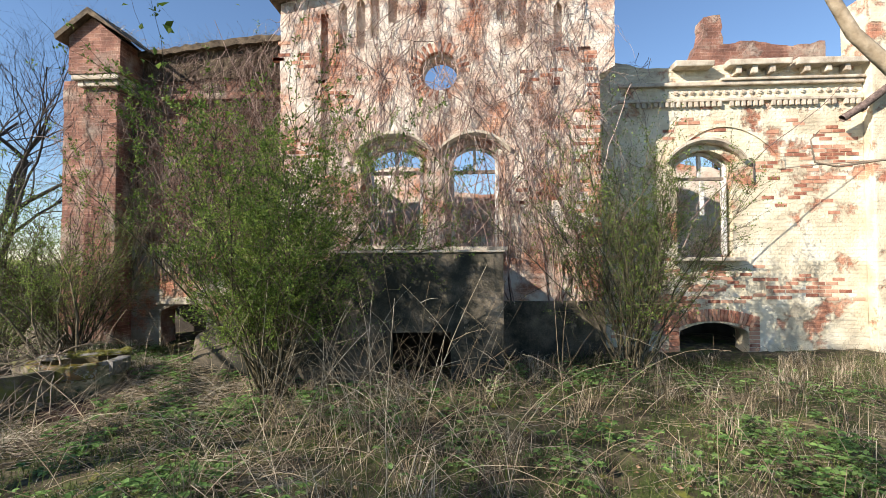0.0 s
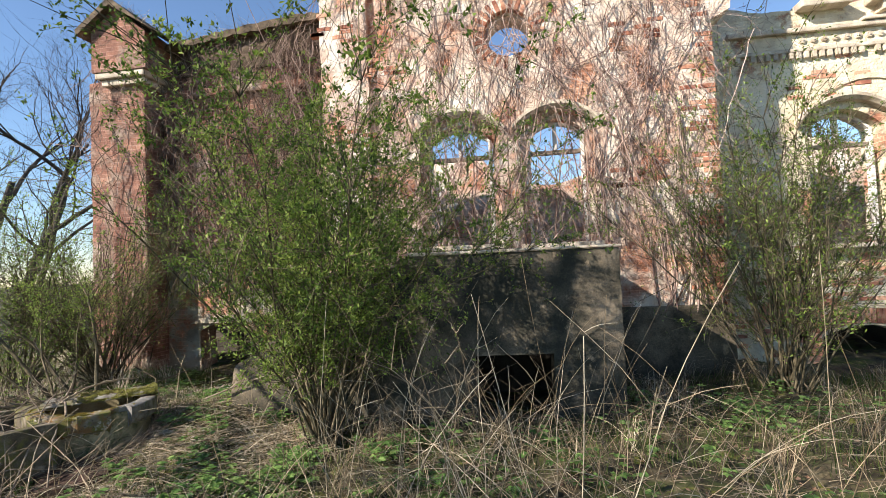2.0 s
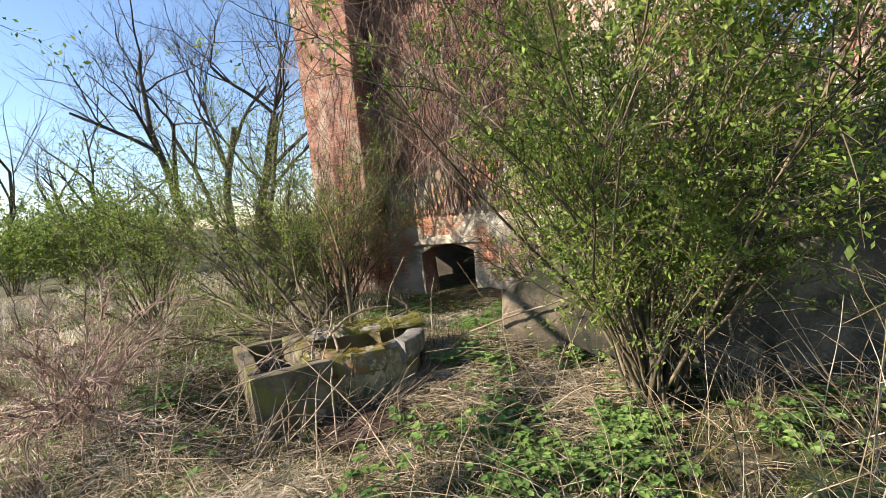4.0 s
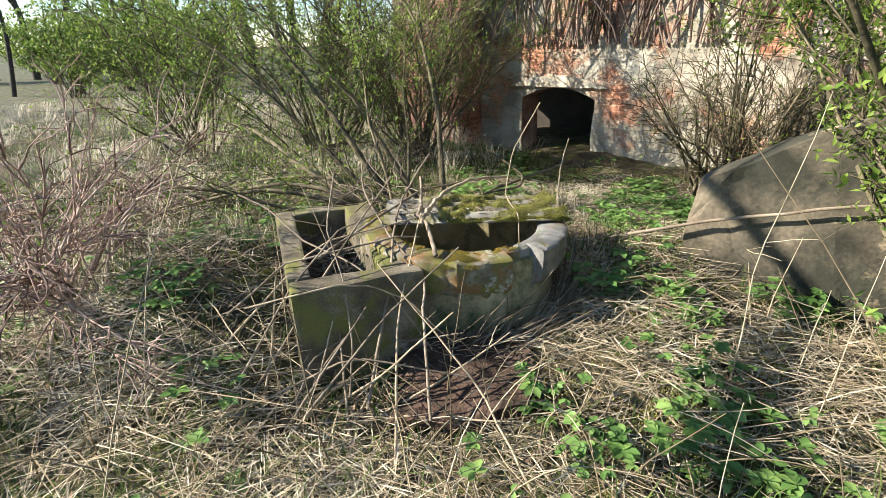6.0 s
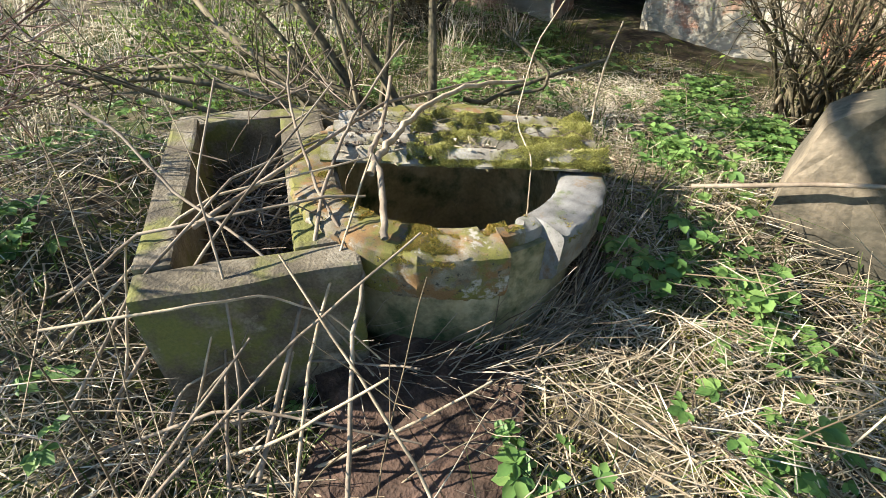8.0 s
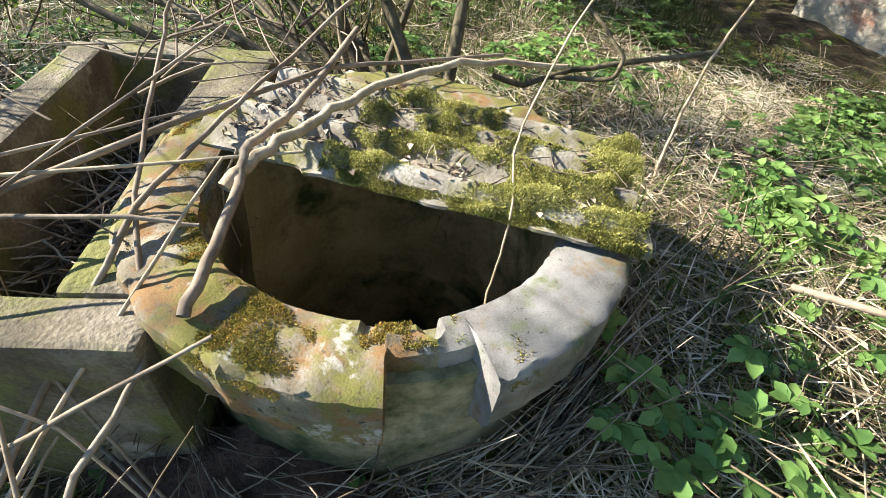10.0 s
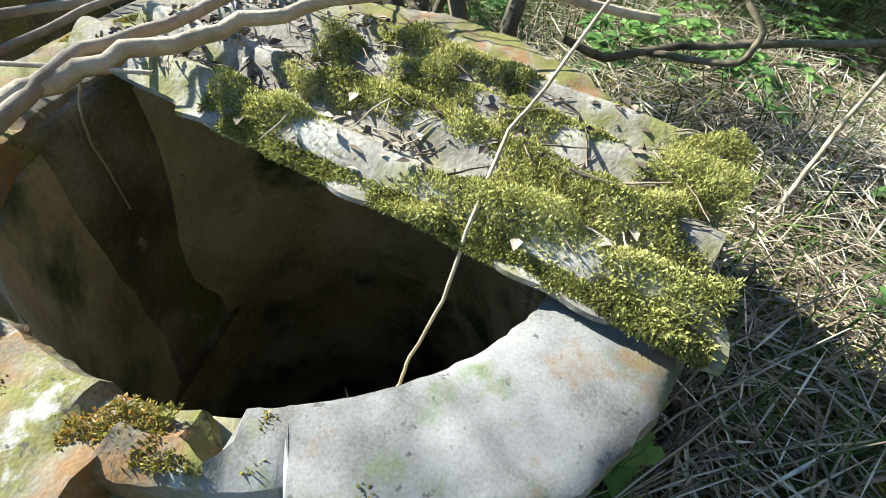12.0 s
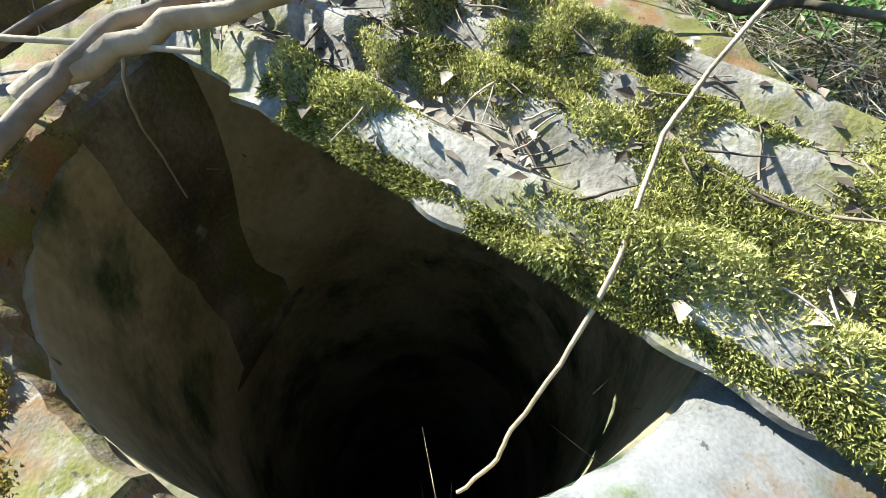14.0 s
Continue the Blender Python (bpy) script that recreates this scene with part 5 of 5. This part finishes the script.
tree("tree", (-16.5, 17.0, -0.4), 14, 55, "leafless tree with fine twigs beside the turret", trunk=0.2, depth=5)
tree("tree", (-9.5, 20.5, -0.4), 14, 56, "tree just coming into pale leaf behind the house", trunk=0.2, leaf=9000, leafsize=0.07)
tree("tree", (-13.2, 13.5, -0.4), 10, 57, "leafless thin tree close to the house", trunk=0.1, depth=4)
tree("tree", (12.5, 20.0, -0.4), 11, 58, "thin tree behind the ruined house", trunk=0.15, leaf=2000, leafsize=0.07)
for i, (x, y) in enumerate(((-21, 13.2), (-22.5, 11.5), (-19.5, 14.8), (-24, 14.0))):
    bush("bush", (x, y, -0.4), 26, 3.0, 0.9, 0, 9000, 0.10, "bright green shrub at the far meadow edge", 60 + i, sag=0.03)

tree("tree", (-7.6, 0.9, -0.35), 13, 59, "tree with opening buds standing behind the walker", trunk=0.17, depth=5, leaf=9000, leafsize=0.08)
for i, (x, y) in enumerate(((-10.5, -3.4), (-8.4, -4.8), (-12.5, -5.0))):
    tree("tree", (x, y, -0.4), 10, 90 + i, "tree coming into leaf behind the walker", trunk=0.16, depth=4, leaf=9000, leafsize=0.09)
for i, (x, y, h) in enumerate(((-34, 22, 13), (-38, 16, 12), (-30, 27, 14), (-42, 24, 13))):
    tree("tree", (x, y, -0.4), h, 70 + i, "far leafless tree across the meadow", trunk=0.2, depth=4)
for i, (x, y) in enumerate(((-33, 15), (-31, 18), (-36, 19), (-29, 21), (-38, 13))):
    bush("bush", (x, y, -0.4), 20, 3.4, 1.0, 0, 5000, 0.16, "hazy green hedge shrub far across the meadow", 80 + i, sag=0.03)
near_tree = thing("near_tree", "trunk with one long pale limb reaching over the grass", "tree")
hp = Heap()
hp.tube(strand((3.9, 1.2, -0.35), (-0.05, 0.0, 1), 5.5, 9, 0.04, 0), 0.15, 0.09, 9)
hp.done("trunk", tree_bark, near_tree, smooth=True)
hp = Heap()
hp.tube([(3.86, 1.2, 1.3), (3.2, 1.6, 1.62), (2.6, 1.92, 1.9), (2.05, 2.10, 2.3), (1.90, 2.12, 2.47), (1.80, 2.12, 2.65), (1.6, 2.1, 3.1), (1.5, 2.0, 3.5)], 0.045, 0.018, 8)
hp.done("limb", stick_mat, near_tree, smooth=True)
hp = Heap()
hp.tube([(2.75, 1.84, 1.82), (2.3, 2.1, 1.88), (2.07, 2.18, 1.915), (1.93, 2.26, 1.90), (1.86, 2.31, 1.93), (1.84, 2.31, 2.04), (1.87, 2.29, 2.08)], 0.008, 0.003, 5)
hp.tube([(2.07, 2.18, 1.915), (1.9, 2.3, 1.92), (1.76, 2.4, 1.92)], 0.004, 0.002, 4)
hp.done("twig", twig_mat, near_tree)

# sticks and fallen branches
stick("long_stick", [(-4.42, 6.74, 0.82), (-4.50, 6.55, 0.56), (-4.455, 6.375, 0.355), (-4.385, 6.275, 0.345), (-4.282, 6.177, 0.315), (-4.26, 6.145, 0.22), (-4.231, 6.091, 0.16), (-4.216, 6.075, 0.135), (-4.21, 6.037, 0.09)], 0.0028, 0.002, stick_mat, "thin bent stick lying across the mossy sheet")
stick("fallen_branch", [(-4.41, 5.58, 0.276), (-4.48, 5.66, 0.31), (-4.578, 5.756, 0.35), (-4.666, 5.813, 0.36), (-4.721, 5.92, 0.365), (-4.79, 6.02, 0.375), (-4.95, 6.25, 0.42)], 0.011, 0.008, twig_mat, "dark knotty fallen branch on the end of the sheet")
stick("fallen_branch", [(-4.60, 5.74, 0.345), (-4.647, 5.862, 0.365), (-4.688, 5.993, 0.37), (-4.72, 6.132, 0.38), (-4.70, 6.42, 0.40), (-4.6, 6.7, 0.36)], 0.013, 0.008, stick_mat, "peeled pale branch on the end of the sheet")
stick("side_branch", [(-4.978, 6.831, 0.151), (-4.927, 6.927, 0.11), (-4.884, 7.115, 0.141), (-4.699, 7.379, 0.209), (-4.54, 7.578, 0.263)], 0.012, 0.010, bark_mat, "broken-off grey side branch of the shrub behind the well")
stick("side_branch", [(-4.90, 7.06, 0.125), (-4.72, 7.19, 0.16), (-4.70, 7.20, 0.24), (-4.80, 7.2, 0.30), (-5.0, 7.2, 0.40)], 0.010, 0.007, bark_mat, "hooked dark side branch of the shrub behind the well")
stick("leaning_stem", [(-4.36, 7.06, -0.15), (-4.392, 7.105, -0.01), (-4.443, 7.225, 0.138), (-4.457, 7.297, 0.332), (-4.45, 7.4, 0.5)], 0.007, 0.004, stick_mat, "bare stem leaning up from the moss")
for pts, r0, mat in (([(-4.13, 5.10, -0.15), (-4.33, 5.36, 0.13), (-4.424, 5.512, 0.2), (-4.68, 5.60, 0.31), (-5.0, 5.79, 0.445), (-5.07, 5.88, 0.57)], 0.010, twig_mat),
                     ([(-4.40, 5.05, -0.18), (-4.545, 5.421, 0.188), (-4.666, 5.608, 0.32), (-4.794, 5.817, 0.36), (-4.873, 5.984, 0.40), (-4.92, 6.3, 0.55)], 0.011, twig_mat),
                     ([(-4.85, 4.90, 0.22), (-4.565, 5.115, 0.30), (-4.527, 5.274, 0.235), (-4.411, 5.376, 0.15), (-4.3, 5.42, 0.02)], 0.006, stick_mat),
                     ([(-5.35, 5.30, 0.50), (-5.196, 5.334, 0.445), (-4.97, 5.339, 0.318), (-4.724, 5.357, 0.27), (-4.526, 5.382, 0.167), (-4.34, 5.43, -0.1)], 0.008, twig_mat),
                     ([(-4.52, 5.08, -0.2), (-4.546, 5.155, 0.02), (-4.66, 5.25, 0.25), (-4.8, 5.32, 0.42), (-4.9, 5.5, 0.62)], 0.007, twig_mat),
                     ([(-4.9, 4.85, -0.1), (-4.82, 5.1, 0.22), (-4.86, 5.45, 0.36), (-4.82, 5.75, 0.38)], 0.008, twig_mat),
                     ([(-5.15, 5.0, 0.05), (-4.95, 5.2, 0.27), (-4.62, 5.58, 0.33), (-4.56, 5.67, 0.31)], 0.009, twig_mat)):
    stick("bare_cane", pts, r0 * 0.65, r0 * 0.4, mat, "bare crooked cane leaning over the trough and well")
stick("fallen_branch", [(-4.85, 5.3, 0.28), (-4.84, 5.72, 0.35), (-4.86, 6.1, 0.38), (-4.75, 6.6, 0.36)], 0.008, 0.005, twig_mat, "thin fallen branch on the end of the sheet")
stick("hanging_twig", [(-4.713, 5.81, 0.335), (-4.745, 5.775, 0.25), (-4.752, 5.765, 0.19), (-4.755, 5.77, 0.12), (-4.745, 5.775, 0.05)], 0.0025, 0.0015, stick_mat, "thin twig hanging into the well")
stick("fallen_branch", [(-3.85, 6.80, 0.08), (-3.4, 6.83, 0.24), (-2.8, 6.82, 0.42), (-2.2, 6.8, 0.52), (-1.8, 6.7, 0.7)], 0.010, 0.006, twig_mat, "grey barkless branch leaning along the sloping wall")
for i, (a, b, c) in enumerate((((-4.6, 4.75, -0.26), (-4.45, 5.25, 0.12), (-4.3, 5.6, 0.34)), ((-4.15, 4.9, -0.28), (-4.42, 5.3, 0.10), (-4.6, 5.75, 0.40)), ((-4.95, 4.7, -0.26), (-4.5, 5.1, 0.0), (-4.1, 5.35, -0.10)),
                               ((-3.6, 5.0, -0.28), (-4.0, 5.25, -0.05), (-4.55, 5.35, 0.3)), ((-4.9, 4.9, -0.2), (-4.75, 5.3, 0.3), (-4.9, 5.9, 0.5)), ((-5.2, 4.8, -0.2), (-4.9, 5.35, 0.32), (-4.6, 5.9, 0.36)))):
    stick("bare_cane", [a, b, c], 0.006, 0.003, stick_mat if i % 2 else twig_mat, "bare cane leaning over the trough and well")
for i in range(16):
    q = np.random.default_rng(200 + i)
    a = np.array([-4.75 + q.normal(0, 0.18), 5.02 + q.normal(0, 0.12), -0.27])
    b = a + np.array([q.normal(0.15, 0.25), q.uniform(0.15, 0.5), q.uniform(0.1, 0.55)])
    if not in_way(np.array([a, (a + b) / 2, b])) and np.hypot(b[0] - WELL[0], b[1] - WELL[1]) > 0.45:
        stick("bare_cane", [a, (a + b) / 2 + q.normal(0, 0.03, 3), b], 0.0065, 0.003, twig_mat if i % 2 else stick_mat, "bare cane leaning over the trough and well")
r = np.random.default_rng(5)
hp = Heap()
for i in range(70):
    b = np.array([-4.85, 5.95, 0.36]) + r.normal(0, 0.18, 3) * [1, 1, 0.25]
    s = strand(b, (r.normal(-0.3, 0.6), r.normal(0.4, 0.7), r.normal(0.05, 0.3)), r.uniform(0.25, 0.8), 7, 0.12, 0.01, r)
    if not in_way(s) and np.hypot(s[:, 0] + 4.4, s[:, 1] - 6.0).min() > 0.34 and np.hypot(s[:, 0] - WELL[0], s[:, 1] - WELL[1]).min() > 0.41:
        hp.tube(s, r.uniform(0.002, 0.005), 0.0015, 4)
hp.done("twig_heap", twig_mat, None, "heap of dead twigs over the trough and sheet end", "twigs", "stuff")
hp = Heap()
for i in range(160):
    b = FACADE @ Vector((r.uniform(4.4, 5.35), RIGHT_V + r.uniform(0.05, 0.35), 1.6 + abs(r.normal(0, 0.25))))
    s = strand(b, (r.normal(0, 1), r.normal(0, 0.3), r.normal(0.2, 0.5)), r.uniform(0.2, 0.7), 6, 0.2, 0.03, r)
    hp.tube(s, 0.004, 0.0015, 3)
hp.done("window_twigs", twig_mat, None, "tangle of twigs in the window", "twigs", "stuff")
hp = Heap()
for i in range(420):
    u = r.uniform(-7.6, -3.5)
    b = FACADE @ Vector((u, LEFT_V + r.uniform(-0.2, 0.5), 6.1 + 0.07 * (u + 7.5)))
    s = strand(b, (r.normal(0, 0.7), r.normal(-0.3, 0.5), r.normal(0.3, 0.6)), r.uniform(0.15, 0.6), 5, 0.15, 0.12, r)
    hp.tube(s, 0.003, 0.0015, 3)
for i in range(260):
    u, z = (lambda q: (-7.72 + 0.86 * q, 6.80 - 0.72 * q) if q > 0 else (-7.72 + 0.7 * q, 6.80 + 0.56 * q))(r.uniform(-1, 1))
    b = FACADE @ Vector((u, LEFT_V - r.uniform(-0.3, 0.9), z - 0.02))
    s = strand(b, (r.normal(0, 0.6), r.normal(-0.2, 0.5), 0.5), r.uniform(0.1, 0.35), 5, 0.2, 0.2, r)
    hp.tube(s, 0.003, 0.0015, 3)
hp.done("roof_grass", straw_mat, None, "dry grass growing on the parapet and turret cap", "dry grass", "stuff")

# ---- bricks that stand clear of the plaster ----
bm = box_bm(-0.5, 0.5, -0.5, 0.5, -0.5, 0.5)
bmesh.ops.bevel(bm, geom=bm.edges[:], offset=0.05, segments=1, affect="EDGES")
brick_me = bpy.data.meshes.new("brick")
bm.to_mesh(brick_me)
bm.free()
brick_me.materials.append(brick_mat)
rb = random.Random(9)


def lay(parent, u, v, z, w, d, h, tilt=0.0):
    ob = new("brick", brick_me)
    ob.parent = parent
    ob.matrix_basis = Matrix.LocRotScale((u, v, z), Euler((0, tilt, 0)), (w, d, h))


z = 0.62
row = 0
while z < 4.85:
    if rb.random() < 0.82:
        w = 0.24 if row % 2 else 0.12
        lay(wall_bay, BAY_R - w / 2 + 0.012, 0.055, z, w, 0.13 + rb.uniform(-0.01, 0.015), 0.064)
        if rb.random() < 0.35:
            lay(wall_bay, BAY_R - w - 0.13, 0.058, z, 0.235, 0.13, 0.064)
    z += 0.077
    row += 1
for i in range(26):
    a = 2 * math.pi * i / 26
    if rb.random() < 0.85:
        lay(wall_bay, -0.36 + 0.47 * math.cos(a), 0.05, 5.04 + 0.46 * math.sin(a), 0.2, 0.12, 0.066, -a)
for (u0, z0) in ((2.05, 5.0), (-2.35, 4.6), (1.5, 4.6), (-2.3, 2.6), (1.4, 2.4), (-3.0, 3.4), (-3.2, 5.2)):
    for k in range(9):
        lay(wall_bay, u0 + rb.choice((-0.25, 0, 0.25)) + rb.choice((0, 0.12)), 0.05, z0 + rb.randint(0, 6) * 0.077, 0.235, 0.115, 0.064)
for c, n, su, sz in (((7.1, 3.5), 62, 0.55, 0.40), ((4.9, 1.05), 46, 0.55, 0.30), ((6.9, 0.95), 24, 0.5, 0.12), ((4.7, 4.1), 14, 0.4, 0.25), ((3.5, 0.5), 26, 0.5, 0.4)):
    taken = set()
    for k in range(n * 2):
        i, j = round(rb.gauss(0, su / 0.25)), round(rb.gauss(0, sz / 0.077))
        if (i, j) in taken or len(taken) >= n:
            continue
        taken.add((i, j))
        uu, zz = c[0] + i * 0.25 + (0.125 if j % 2 else 0), c[1] + j * 0.077
        if uu > 7.8 or uu < 2.8 or (W3[0] - 0.1 < uu < W3[1] + 0.1 and 1.4 < zz < 3.8) or (CELLAR[0] - 0.12 < uu < CELLAR[1] + 0.12 and zz < 0.55):
            continue
        lay(wall_right, uu, RIGHT_V + 0.05, zz, 0.238, 0.11 + rb.uniform(-0.006, 0.014), 0.064)
for i in range(21):
    a = -1 + 2 * i / 20
    lay(wall_right, 5.015 + 0.75 * a, RIGHT_V + 0.045, 0.40 - 0.13 * abs(a) ** 2, 0.064, 0.13 + rb.uniform(-0.01, 0.02), 0.24, 0.42 * a)
for j in range(10):
    lay(wall_right, CELLAR[0] - 0.12, RIGHT_V + 0.05, -0.35 + j * 0.077, 0.2, 0.13, 0.064)
    lay(wall_right, CELLAR[1] + 0.12, RIGHT_V + 0.05, -0.35 + j * 0.077, 0.2, 0.13, 0.064)
